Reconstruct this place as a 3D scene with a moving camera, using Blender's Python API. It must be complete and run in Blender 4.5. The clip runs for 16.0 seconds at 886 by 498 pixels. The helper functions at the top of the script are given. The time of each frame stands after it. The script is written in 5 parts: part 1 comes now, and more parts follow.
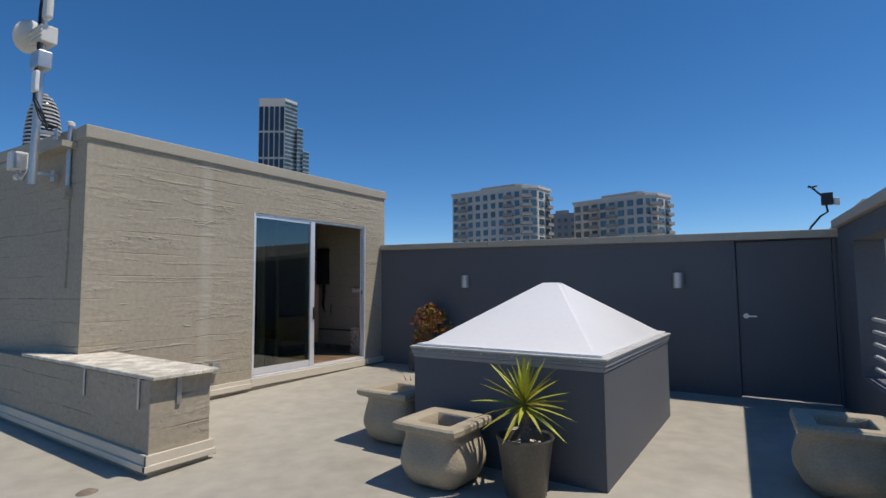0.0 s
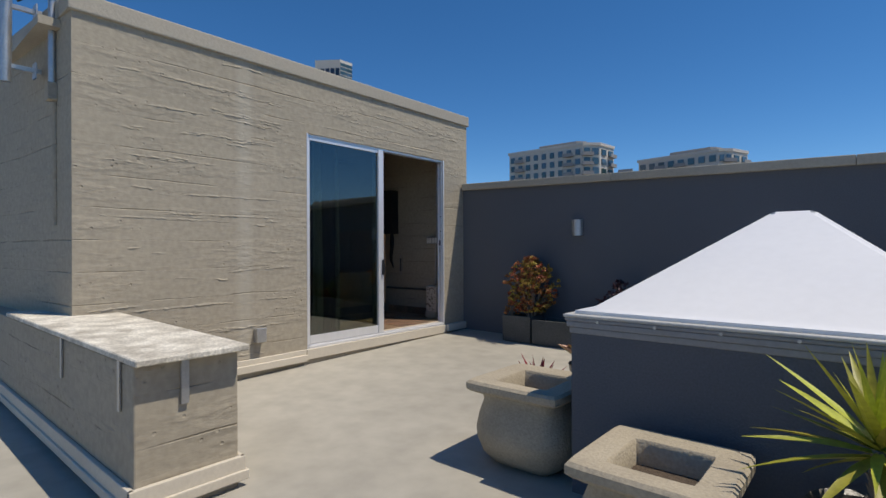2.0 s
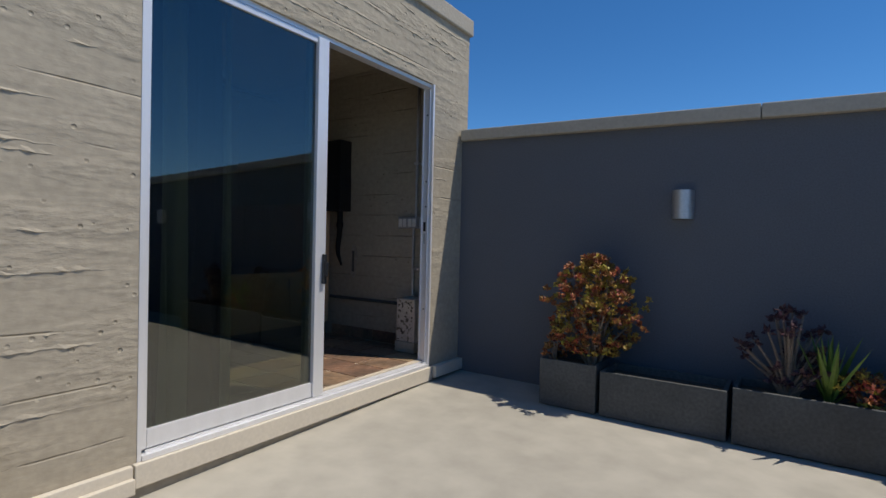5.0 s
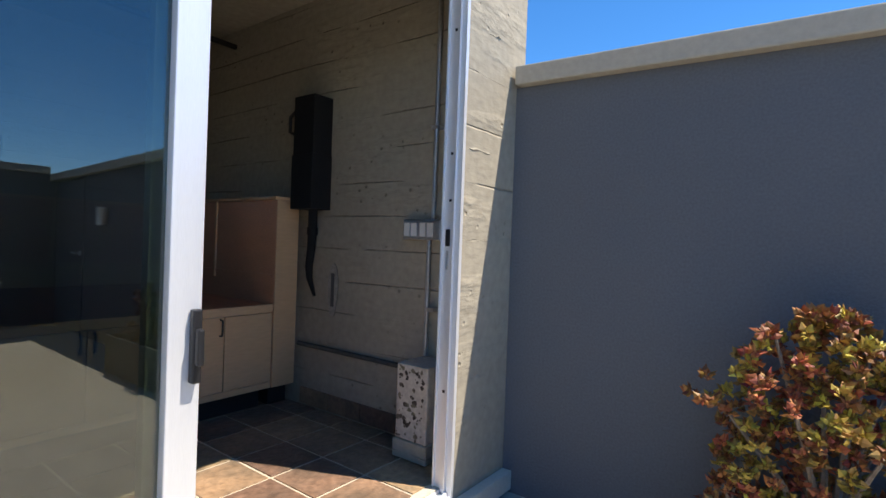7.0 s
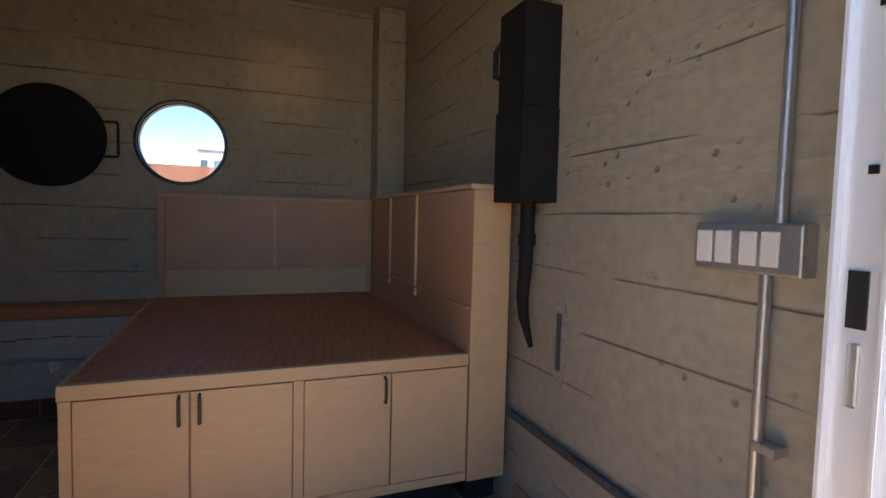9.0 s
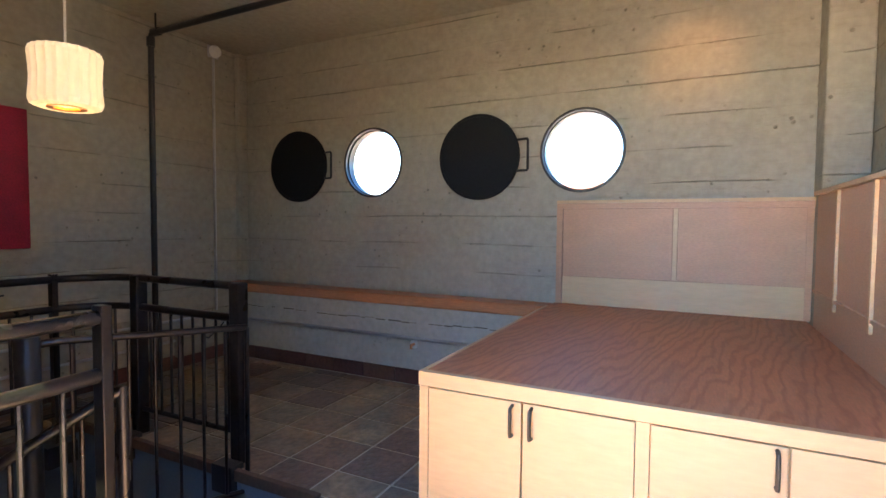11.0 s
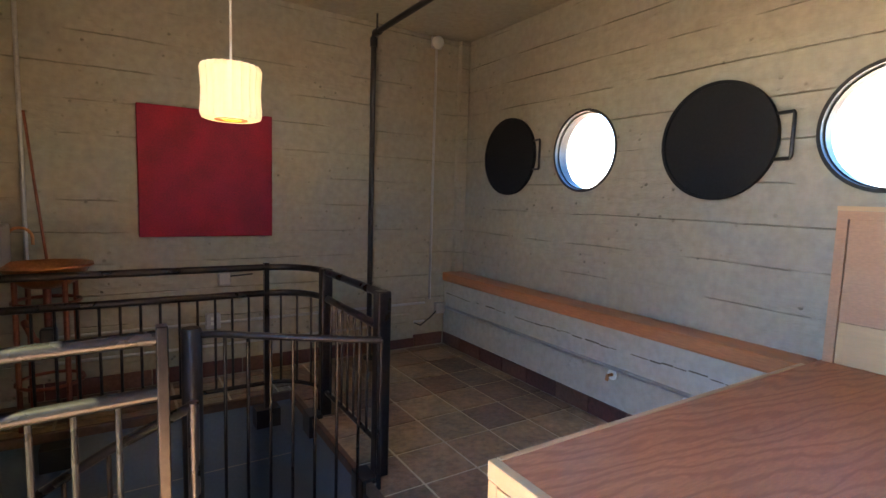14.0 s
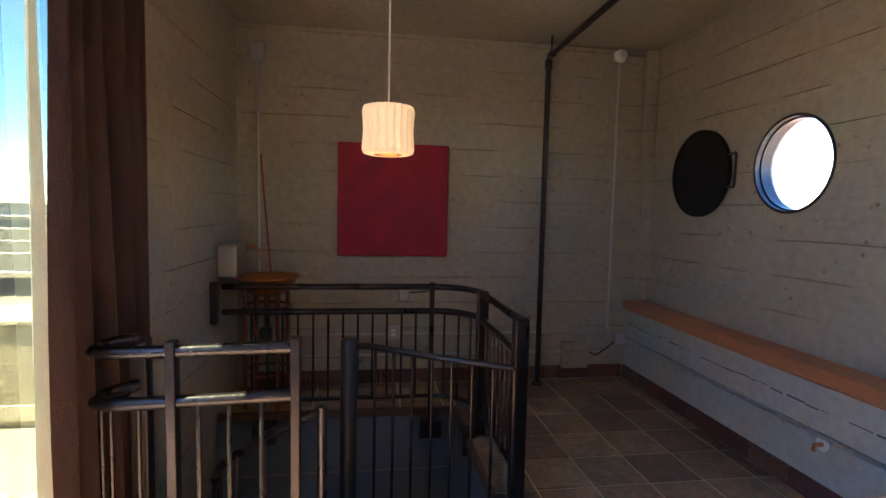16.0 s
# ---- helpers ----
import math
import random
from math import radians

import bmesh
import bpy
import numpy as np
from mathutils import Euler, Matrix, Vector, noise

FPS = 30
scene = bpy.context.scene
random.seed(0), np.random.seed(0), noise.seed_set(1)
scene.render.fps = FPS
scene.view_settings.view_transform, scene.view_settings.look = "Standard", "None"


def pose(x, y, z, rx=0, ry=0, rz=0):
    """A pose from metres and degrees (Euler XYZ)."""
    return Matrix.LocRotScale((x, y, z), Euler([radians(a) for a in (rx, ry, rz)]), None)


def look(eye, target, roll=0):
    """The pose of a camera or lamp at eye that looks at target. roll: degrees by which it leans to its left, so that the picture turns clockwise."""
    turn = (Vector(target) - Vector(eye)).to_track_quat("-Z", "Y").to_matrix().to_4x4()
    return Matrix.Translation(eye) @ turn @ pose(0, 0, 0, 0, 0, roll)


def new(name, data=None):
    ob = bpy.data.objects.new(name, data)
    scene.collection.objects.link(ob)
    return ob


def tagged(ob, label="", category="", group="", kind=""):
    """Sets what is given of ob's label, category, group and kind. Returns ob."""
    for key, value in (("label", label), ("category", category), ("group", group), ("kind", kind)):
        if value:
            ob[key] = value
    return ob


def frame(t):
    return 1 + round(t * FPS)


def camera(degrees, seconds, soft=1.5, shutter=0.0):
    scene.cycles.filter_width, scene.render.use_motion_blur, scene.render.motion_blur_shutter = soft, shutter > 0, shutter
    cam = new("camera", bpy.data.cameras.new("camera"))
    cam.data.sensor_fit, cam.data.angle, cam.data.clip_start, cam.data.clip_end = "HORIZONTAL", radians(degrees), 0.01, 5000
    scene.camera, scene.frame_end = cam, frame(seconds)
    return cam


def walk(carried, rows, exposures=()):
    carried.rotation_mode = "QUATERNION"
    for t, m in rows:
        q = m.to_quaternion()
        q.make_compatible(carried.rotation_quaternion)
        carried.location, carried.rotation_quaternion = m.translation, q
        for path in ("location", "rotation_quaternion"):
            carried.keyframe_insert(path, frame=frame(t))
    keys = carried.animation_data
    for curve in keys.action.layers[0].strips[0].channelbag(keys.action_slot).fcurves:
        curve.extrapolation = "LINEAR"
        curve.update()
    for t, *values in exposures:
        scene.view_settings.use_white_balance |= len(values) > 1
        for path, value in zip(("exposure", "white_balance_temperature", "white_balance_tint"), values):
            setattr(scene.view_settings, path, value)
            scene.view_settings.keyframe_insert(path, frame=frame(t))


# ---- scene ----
cam = camera(82.3, 16.0)
PATH = [
    (0, (0.511, 0.013, 1.425), (-0.608, 1.664, 1.574), -0.5),
    (0.5, (0.104, 0.295, 1.349), (-1.186, 1.818, 1.473), -1.0),
    (1, (-0.294, 0.599, 1.32), (-1.627, 2.089, 1.381), -1.1),
    (1.5, (-0.717, 0.934, 1.282), (-2.055, 2.419, 1.31), -0.3),
    (2, (-1.166, 1.286, 1.234), (-2.459, 2.811, 1.235), -0.2),
    (2.5, (-1.606, 1.613, 1.236), (-2.898, 3.139, 1.226), 0.2),
    (3, (-2.006, 1.973, 1.237), (-3.257, 3.533, 1.208), -0.0),
    (3.5, (-2.391, 2.373, 1.25), (-3.612, 3.956, 1.205), 0.1),
    (3.7, (-2.532, 2.533, 1.232), (-3.741, 4.126, 1.187), 0.2),
    (6, (-4.207, 4.324, 1.206), (-5.289, 6.006, 1.188), 1.9),
    (6.5, (-4.475, 4.795, 1.227), (-5.587, 6.458, 1.231), 2.1),
    (7, (-4.754, 5.177, 1.297), (-5.947, 6.782, 1.28), 2.1),
    (7.5, (-5.048, 5.531, 1.341), (-6.278, 7.107, 1.303), 2.1),
    (8, (-5.332, 5.801, 1.379), (-6.672, 7.284, 1.302), 2.0),
    (8.5, (-5.556, 6.095, 1.405), (-7.129, 7.326, 1.3), 2.1),
    (9, (-5.732, 6.327, 1.426), (-7.589, 7.06, 1.309), 1.4),
    (9.5, (-5.828, 6.474, 1.404), (-7.817, 6.637, 1.275), 1.1),
    (10, (-5.943, 6.541, 1.392), (-7.913, 6.218, 1.266), 0.5),
    (10.2, (-5.987, 6.56, 1.377), (-7.928, 6.09, 1.263), 0.7),
    (12.3, (-6.416, 6.723, 1.412), (-7.924, 5.419, 1.253), 0.0),
    (12.5, (-6.515, 6.695, 1.454), (-7.968, 5.333, 1.272), 0.4),
    (13, (-6.628, 6.741, 1.472), (-7.967, 5.269, 1.276), 1.0),
    (13.5, (-6.743, 6.764, 1.51), (-7.987, 5.211, 1.309), 1.7),
    (14, (-6.879, 6.762, 1.535), (-7.944, 5.081, 1.336), 1.8),
    (14.5, (-7.006, 6.782, 1.569), (-7.8, 4.957, 1.373), 1.1),
    (15, (-7.094, 6.821, 1.573), (-7.652, 4.909, 1.398), 0.9),
    (15.5, (-7.184, 6.864, 1.57), (-7.554, 4.906, 1.406), 1.0),
    (16, (-7.205, 6.863, 1.581), (-7.499, 4.891, 1.431), 1.3),
]

EXPOSURES = [(0, -0.22, 6950, 11), (3.5, -0.25, 6950, 11), (6, 0.15, 6700, 11), (7, 0.95, 7000, 11), (8, 1.45, 7300, 13), (8.5, 1.42, 7800, 16), (9, 2.05, 9000, 21), (10, 4.0, 8500, 19), (12.5, 4.75, 9100, 22), (14, 4.95, 9300, 22), (16, 4.25, 8400, 27)]
walk(cam, [(t, look(eye, target, roll)) for t, eye, target, roll in PATH], EXPOSURES)

# ---- light ----
import bpy, bmesh, math, random
from math import sin, cos, pi, radians as rad
from mathutils import Matrix, Vector

random.seed(7)
SUN = Vector((0.44, 0.20, 1.0)).normalized()
world = bpy.data.worlds.new("sky")
scene.world = world
world.use_nodes = True
wn, wl = world.node_tree.nodes, world.node_tree.links
wn.clear()
sky = wn.new("ShaderNodeTexSky")
sky.sky_type = 'NISHITA'
sky.sun_disc = False
sky.sun_elevation = math.asin(SUN.z)
sky.sun_rotation = math.atan2(SUN.x, SUN.y)
sky.air_density, sky.dust_density, sky.ozone_density, sky.altitude = 1.0, 0.0, 6.0, 2500
bg = wn.new("ShaderNodeBackground")
bg.inputs[1].default_value = 0.145
wo = wn.new("ShaderNodeOutputWorld")
deep = wn.new("ShaderNodeHueSaturation")
deep.inputs["Saturation"].default_value = 1.22
wl.new(sky.outputs[0], deep.inputs["Color"])
wl.new(deep.outputs[0], bg.inputs[0])
wl.new(bg.outputs[0], wo.inputs[0])
sun = new("sun", bpy.data.lights.new("sun", "SUN"))
sun.data.energy, sun.data.angle, sun.data.color = 4.2, rad(0.53), (1.0, 0.95, 0.86)
sun.matrix_world = look((0, 0, 30), Vector((0, 0, 30)) - SUN)

# ---- materials ----
def mat(name, col, rough=0.7, var=0.12, scale=3.0, grain=60.0, bump=0.15, metal=0.0, stretch=(1, 1, 1), tint=None, spec=0.5, isl=0.0, obj=0.0, trans=0.0):
    """A surface with blotches at one scale, grain at another and a fine relief. isl, obj: spread per piece."""
    m = bpy.data.materials.new(name)
    m.use_nodes = True
    n, l = m.node_tree.nodes, m.node_tree.links
    b = n["Principled BSDF"]
    tc = n.new("ShaderNodeTexCoord")
    geo = n.new("ShaderNodeNewGeometry")
    mp = n.new("ShaderNodeMapping")
    mp.inputs["Scale"].default_value = stretch
    l.new(geo.outputs["Position"], mp.inputs[0])
    big = n.new("ShaderNodeTexNoise")
    big.inputs["Scale"].default_value, big.inputs["Detail"].default_value = scale, 6
    fine = n.new("ShaderNodeTexNoise")
    fine.inputs["Scale"].default_value, fine.inputs["Detail"].default_value = grain, 5
    l.new(mp.outputs[0], big.inputs[0])
    l.new(mp.outputs[0], fine.inputs[0])
    mix = n.new("ShaderNodeMix")
    mix.data_type = 'RGBA'
    c2 = tint or [c * 0.6 for c in col]
    lo = [a * (1 - var * 1.5) + c * var * 1.5 for a, c in zip(col, c2)]
    mix.inputs[6].default_value = (*lo, 1)
    mix.inputs[7].default_value = (*[min(1, c * (1 + var * 0.5)) for c in col], 1)
    ramp = n.new("ShaderNodeMapRange")
    ramp.inputs[1].default_value, ramp.inputs[2].default_value = 0.32, 0.68
    l.new(big.outputs[0], ramp.inputs[0])
    l.new(ramp.outputs[0], mix.inputs[0])
    hsv = n.new("ShaderNodeHueSaturation")
    l.new(mix.outputs[2], hsv.inputs["Color"])
    val = n.new("ShaderNodeMapRange")
    val.inputs[1].default_value, val.inputs[2].default_value = 0.3, 0.7
    val.inputs[3].default_value, val.inputs[4].default_value = 1 - var * 0.6, 1 + var * 0.6
    l.new(fine.outputs[0], val.inputs[0])
    last = val.outputs[0]
    if isl or obj:
        src = geo.outputs["Random Per Island"] if isl else n.new("ShaderNodeObjectInfo").outputs["Random"]
        a = isl or obj
        r2 = n.new("ShaderNodeMapRange")
        r2.inputs[3].default_value, r2.inputs[4].default_value = 1 - a, 1 + a
        l.new(src, r2.inputs[0])
        mu = n.new("ShaderNodeMath")
        mu.operation = 'MULTIPLY'
        l.new(last, mu.inputs[0])
        l.new(r2.outputs[0], mu.inputs[1])
        last = mu.outputs[0]
        r3 = n.new("ShaderNodeMapRange")
        r3.inputs[3].default_value, r3.inputs[4].default_value = 0.5 - a * 0.06, 0.5 + a * 0.06
        l.new(src, r3.inputs[0])
        l.new(r3.outputs[0], hsv.inputs["Hue"])
    l.new(last, hsv.inputs["Value"])
    l.new(hsv.outputs[0], b.inputs["Base Color"])
    rr = n.new("ShaderNodeMapRange")
    rr.inputs[3].default_value, rr.inputs[4].default_value = max(0.02, rough - 0.1), min(1, rough + 0.1)
    l.new(big.outputs[0], rr.inputs[0])
    l.new(rr.outputs[0], b.inputs["Roughness"])
    b.inputs["Metallic"].default_value = metal
    b.inputs["Specular IOR Level"].default_value = spec
    if trans:
        b.inputs["Transmission Weight"].default_value = 0.0
        b.inputs["Subsurface Weight"].default_value = trans
        b.inputs["Subsurface Radius"].default_value = (0.02, 0.02, 0.01)
    if bump:
        bp = n.new("ShaderNodeBump")
        bp.inputs["Strength"].default_value, bp.inputs["Distance"].default_value = bump, 0.02
        l.new(fine.outputs[0], bp.inputs["Height"])
        l.new(bp.outputs[0], b.inputs["Normal"])
    return m


def board_concrete(name, col, dark, relief, board=0.19, lines=1.0, rough=1.0, sparse=0.5, wander=0.03):
    """Concrete cast against rough boards: level joints that wander, broken lips, pits and stains."""
    m = mat(name, col, 0.85, 0.16, 0.9, 22.0, 0.0, tint=dark)
    n, l = m.node_tree.nodes, m.node_tree.links
    b = n["Principled BSDF"]
    geo = [x for x in n if x.bl_idname == "ShaderNodeNewGeometry"][0]
    hsv = [x for x in n if x.bl_idname == "ShaderNodeHueSaturation"][0]
    wob = n.new("ShaderNodeTexNoise")
    wob.inputs["Scale"].default_value, wob.inputs["Detail"].default_value = 1.3, 4
    l.new(geo.outputs["Position"], wob.inputs[0])
    sep = n.new("ShaderNodeSeparateXYZ")
    l.new(geo.outputs["Position"], sep.inputs[0])

    def op(kind, a, c, clamp=False):
        x = n.new("ShaderNodeMath")
        x.operation = kind
        x.use_clamp = clamp
        for i, v in enumerate((a, c)):
            if isinstance(v, (int, float)):
                x.inputs[i].default_value = v
            else:
                l.new(v, x.inputs[i])
        return x.outputs[0]

    zz = op('ADD', sep.outputs[2], op('MULTIPLY', wob.outputs[0], wander))
    fr = op('FRACT', op('DIVIDE', zz, board), 0)
    edge = op('ABSOLUTE', op('SUBTRACT', fr, 0.5), 0)
    joint = op('MULTIPLY', op('SUBTRACT', edge, 0.474), 40.0, True)
    stretched = n.new("ShaderNodeMapping")
    stretched.inputs["Scale"].default_value = (1.1, 1.1, 5.0)
    l.new(geo.outputs["Position"], stretched.inputs[0])
    patchy = n.new("ShaderNodeTexNoise")
    patchy.inputs["Scale"].default_value, patchy.inputs["Detail"].default_value = 1.6, 6
    l.new(stretched.outputs[0], patchy.inputs[0])
    gate = op('MULTIPLY', op('SUBTRACT', patchy.outputs[0], sparse), 9.0, True)
    line = op('MULTIPLY', joint, gate)
    grain = n.new("ShaderNodeTexNoise")
    grain.inputs["Scale"].default_value, grain.inputs["Detail"].default_value = 9.0, 9
    gm = n.new("ShaderNodeMapping")
    gm.inputs["Scale"].default_value = (1.0, 1.0, 2.6)
    l.new(geo.outputs["Position"], gm.inputs[0])
    l.new(gm.outputs[0], grain.inputs[0])
    pits = n.new("ShaderNodeTexVoronoi")
    pits.inputs["Scale"].default_value = 13.0
    l.new(geo.outputs["Position"], pits.inputs[0])
    area = n.new("ShaderNodeTexNoise")
    area.inputs["Scale"].default_value, area.inputs["Detail"].default_value = 1.1, 3
    l.new(stretched.outputs[0], area.inputs[0])
    worn = op('MULTIPLY', op('SUBTRACT', area.outputs[0], 0.47), 7.0, True)
    pit = op('MULTIPLY', op('MULTIPLY', op('SUBTRACT', 0.16, pits.outputs[0]), 11.0, True), worn)
    h = op('ADD', op('MULTIPLY', grain.outputs[0], op('ADD', op('MULTIPLY', worn, rough * 0.75), rough * 0.35)), op('MULTIPLY', line, -1.1 * lines))
    h = op('ADD', h, op('MULTIPLY', pit, -0.5))
    h = op('ADD', h, op('MULTIPLY', op('FRACT', op('MULTIPLY', op('FLOOR', op('DIVIDE', zz, board), 0), 0.618), 0), 0.35))
    bp = n.new("ShaderNodeBump")
    bp.inputs["Strength"].default_value, bp.inputs["Distance"].default_value = relief, 0.03
    l.new(h, bp.inputs["Height"])
    l.new(bp.outputs[0], b.inputs["Normal"])
    mix = n.new("ShaderNodeMix")
    mix.data_type = 'RGBA'
    mix.inputs[7].default_value = (*[c * 0.45 for c in dark], 1)
    l.new(hsv.outputs[0], mix.inputs[6])
    l.new(op('MULTIPLY', op('ADD', op('MULTIPLY', line, 0.7), op('MULTIPLY', pit, 0.7)), max(0.08, 0.55 * lines)), mix.inputs[0])
    l.new(mix.outputs[2], b.inputs["Base Color"])
    return m


def plywood(name, col, dark, stretch, rough=0.4):
    m = mat(name, col, rough, 0.18, 1.2, 30.0, 0.04, stretch=stretch, tint=dark)
    n, l = m.node_tree.nodes, m.node_tree.links
    b = n["Principled BSDF"]
    hsv = [x for x in n if x.bl_idname == "ShaderNodeHueSaturation"][0]
    mp = [x for x in n if x.bl_idname == "ShaderNodeMapping"][0]
    w = n.new("ShaderNodeTexWave")
    w.wave_type, w.bands_direction = 'BANDS', 'DIAGONAL'
    w.inputs["Scale"].default_value, w.inputs["Distortion"].default_value = 2.6, 14.0
    w.inputs["Detail"].default_value, w.inputs["Detail Scale"].default_value = 3.0, 0.7
    l.new(mp.outputs[0], w.inputs[0])
    mix = n.new("ShaderNodeMix")
    mix.data_type = 'RGBA'
    mix.inputs[7].default_value = (*dark, 1)
    l.new(hsv.outputs[0], mix.inputs[6])
    mr = n.new("ShaderNodeMapRange")
    mr.inputs[1].default_value, mr.inputs[2].default_value = 0.45, 1.0
    mr.inputs[3].default_value, mr.inputs[4].default_value = 0.0, 0.45
    l.new(w.outputs[0], mr.inputs[0])
    l.new(mr.outputs[0], mix.inputs[0])
    l.new(mix.outputs[2], b.inputs["Base Color"])
    return m


def glass(name, col=(1, 1, 1), rough=0.0, gloss=0.14):
    m = bpy.data.materials.new(name)
    m.use_nodes = True
    n, l = m.node_tree.nodes, m.node_tree.links
    n.clear()
    o = n.new("ShaderNodeOutputMaterial")
    tr = n.new("ShaderNodeBsdfTransparent")
    tr.inputs[0].default_value = (*col, 1)
    gl = n.new("ShaderNodeBsdfGlossy")
    gl.inputs["Roughness"].default_value = rough
    mx = n.new("ShaderNodeMixShader")
    lw = n.new("ShaderNodeLayerWeight")
    lw.inputs[0].default_value = 0.5
    pw = n.new("ShaderNodeMath")
    pw.operation = 'POWER'
    pw.inputs[1].default_value = 4.0
    l.new(lw.outputs["Facing"], pw.inputs[0])
    fr = n.new("ShaderNodeMapRange")
    fr.inputs[3].default_value, fr.inputs[4].default_value = gloss, 0.95
    l.new(pw.outputs[0], fr.inputs[0])
    l.new(fr.outputs[0], mx.inputs[0])
    l.new(tr.outputs[0], mx.inputs[1])
    l.new(gl.outputs[0], mx.inputs[2])
    l.new(mx.outputs[0], o.inputs[0])
    return m


def glowing(name, col, power):
    m = mat(name, col, 0.6, 0.05, 8, 40, 0.02)
    b = m.node_tree.nodes["Principled BSDF"]
    b.inputs["Emission Color"].default_value = (*col, 1)
    b.inputs["Emission Strength"].default_value = power
    return m


M_EXT = board_concrete("painted_board_concrete", (0.37, 0.325, 0.25), (0.31, 0.27, 0.20), 0.75, 0.27, 0.5, 0.5, 0.5, 0.05)
def add_streak(m, y, half, z0):
    """A bleached run-off streak down the wall below the roof edge."""
    n, l = m.node_tree.nodes, m.node_tree.links
    b = n["Principled BSDF"]
    src = b.inputs["Base Color"].links[0].from_socket
    geo = n.new("ShaderNodeNewGeometry")
    sep = n.new("ShaderNodeSeparateXYZ")
    l.new(geo.outputs["Position"], sep.inputs[0])
    d = n.new("ShaderNodeMath")
    d.operation = 'SUBTRACT'
    d.inputs[1].default_value = y
    l.new(sep.outputs[1], d.inputs[0])
    a = n.new("ShaderNodeMath")
    a.operation = 'ABSOLUTE'
    l.new(d.outputs[0], a.inputs[0])
    r = n.new("ShaderNodeMapRange")
    r.inputs[1].default_value, r.inputs[2].default_value = half, half * 0.35
    r.inputs[3].default_value, r.inputs[4].default_value = 0.0, 1.0
    l.new(a.outputs[0], r.inputs[0])
    no = n.new("ShaderNodeTexNoise")
    no.inputs["Scale"].default_value, no.inputs["Detail"].default_value = 5.0, 5
    l.new(geo.outputs["Position"], no.inputs[0])
    mu = n.new("ShaderNodeMath")
    mu.operation = 'MULTIPLY'
    l.new(r.outputs[0], mu.inputs[0])
    l.new(no.outputs[0], mu.inputs[1])
    mix = n.new("ShaderNodeMix")
    mix.data_type = 'RGBA'
    mix.inputs[7].default_value = (0.47, 0.43, 0.355, 1)
    l.new(src, mix.inputs[6])
    l.new(mu.outputs[0], mix.inputs[0])
    l.new(mix.outputs[2], b.inputs["Base Color"])


add_streak(M_EXT, 3.95, 0.11, 0.2)
M_INT = board_concrete("raw_board_concrete", (0.385, 0.345, 0.27), (0.27, 0.235, 0.175), 0.6, 0.21, 1.35, 0.6, 0.46)
M_CAP = mat("beige_coping_paint", (0.40, 0.36, 0.29), 0.7, 0.10, 1.5, 40, 0.15)
M_BLUE = mat("slate_blue_stucco", (0.106, 0.114, 0.130), 0.85, 0.16, 0.8, 90, 0.25, tint=(0.078, 0.086, 0.103))
M_DECK = mat("worn_deck_coating", (0.40, 0.375, 0.32), 0.75, 0.17, 0.45, 5, 0.0, tint=(0.24, 0.22, 0.175))
M_TRIM = mat("cream_flashing", (0.62, 0.56, 0.46), 0.6, 0.08, 2, 50, 0.05)
M_STONE = mat("weathered_cream_stone", (0.68, 0.64, 0.55), 0.8, 0.42, 6, 60, 0.3, tint=(0.25, 0.21, 0.15))
M_WHITE = mat("white_acrylic_dome", (0.80, 0.80, 0.80), 0.35, 0.03, 1, 20, 0.02)
M_CURB = mat("painted_curb_flashing", (0.50, 0.49, 0.46), 0.6, 0.12, 3, 40, 0.08)
M_CURBS = mat("grey_curb_strip", (0.28, 0.28, 0.285), 0.55, 0.12, 3, 40, 0.08)
M_URN = mat("cast_stone_planter", (0.40, 0.345, 0.255), 0.85, 0.2, 4, 70, 0.3, tint=(0.25, 0.21, 0.15))
M_POT = mat("dark_glazed_pot", (0.105, 0.095, 0.075), 0.35, 0.25, 5, 50, 0.25)
M_TROUGH = mat("grey_fibre_cement", (0.085, 0.088, 0.085), 0.8, 0.35, 3, 50, 0.2)
M_SOIL = mat("dry_soil", (0.09, 0.065, 0.045), 0.95, 0.3, 12, 60, 0.8)
M_PEB = mat("pale_pebbles", (0.5, 0.45, 0.40), 0.7, 0.2, 20, 60, 0.2, isl=0.4)
M_ALU = mat("brushed_aluminium", (0.78, 0.78, 0.79), 0.35, 0.05, 2, 80, 0.03, metal=0.35, stretch=(8, 8, 0.4))
M_GALV = mat("galvanised_steel", (0.52, 0.52, 0.52), 0.42, 0.12, 8, 60, 0.05, metal=0.8)
M_PALE = mat("pale_grey_plastic", (0.70, 0.69, 0.64), 0.5, 0.08, 4, 50, 0.03)
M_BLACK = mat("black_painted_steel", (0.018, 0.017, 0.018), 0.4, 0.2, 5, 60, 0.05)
M_CHALK = mat("matt_black_panel", (0.012, 0.012, 0.013), 0.75, 0.2, 4, 60, 0.05, spec=0.25)
M_IRON = mat("dark_steel_rail", (0.03, 0.028, 0.03), 0.3, 0.3, 6, 60, 0.05, metal=0.6)
M_STEEL = mat("worn_steel_handrail", (0.045, 0.045, 0.05), 0.28, 0.12, 6, 60, 0.05, metal=0.6)
M_FIR = plywood("oiled_fir_ply", (0.52, 0.205, 0.10), (0.28, 0.085, 0.035), (1.0, 5.0, 5.0), 0.52)
M_BIRCH = mat("pale_maple_veneer", (0.60, 0.385, 0.21), 0.45, 0.09, 2.0, 12, 0.0, stretch=(1, 1, 5), tint=(0.55, 0.36, 0.2))
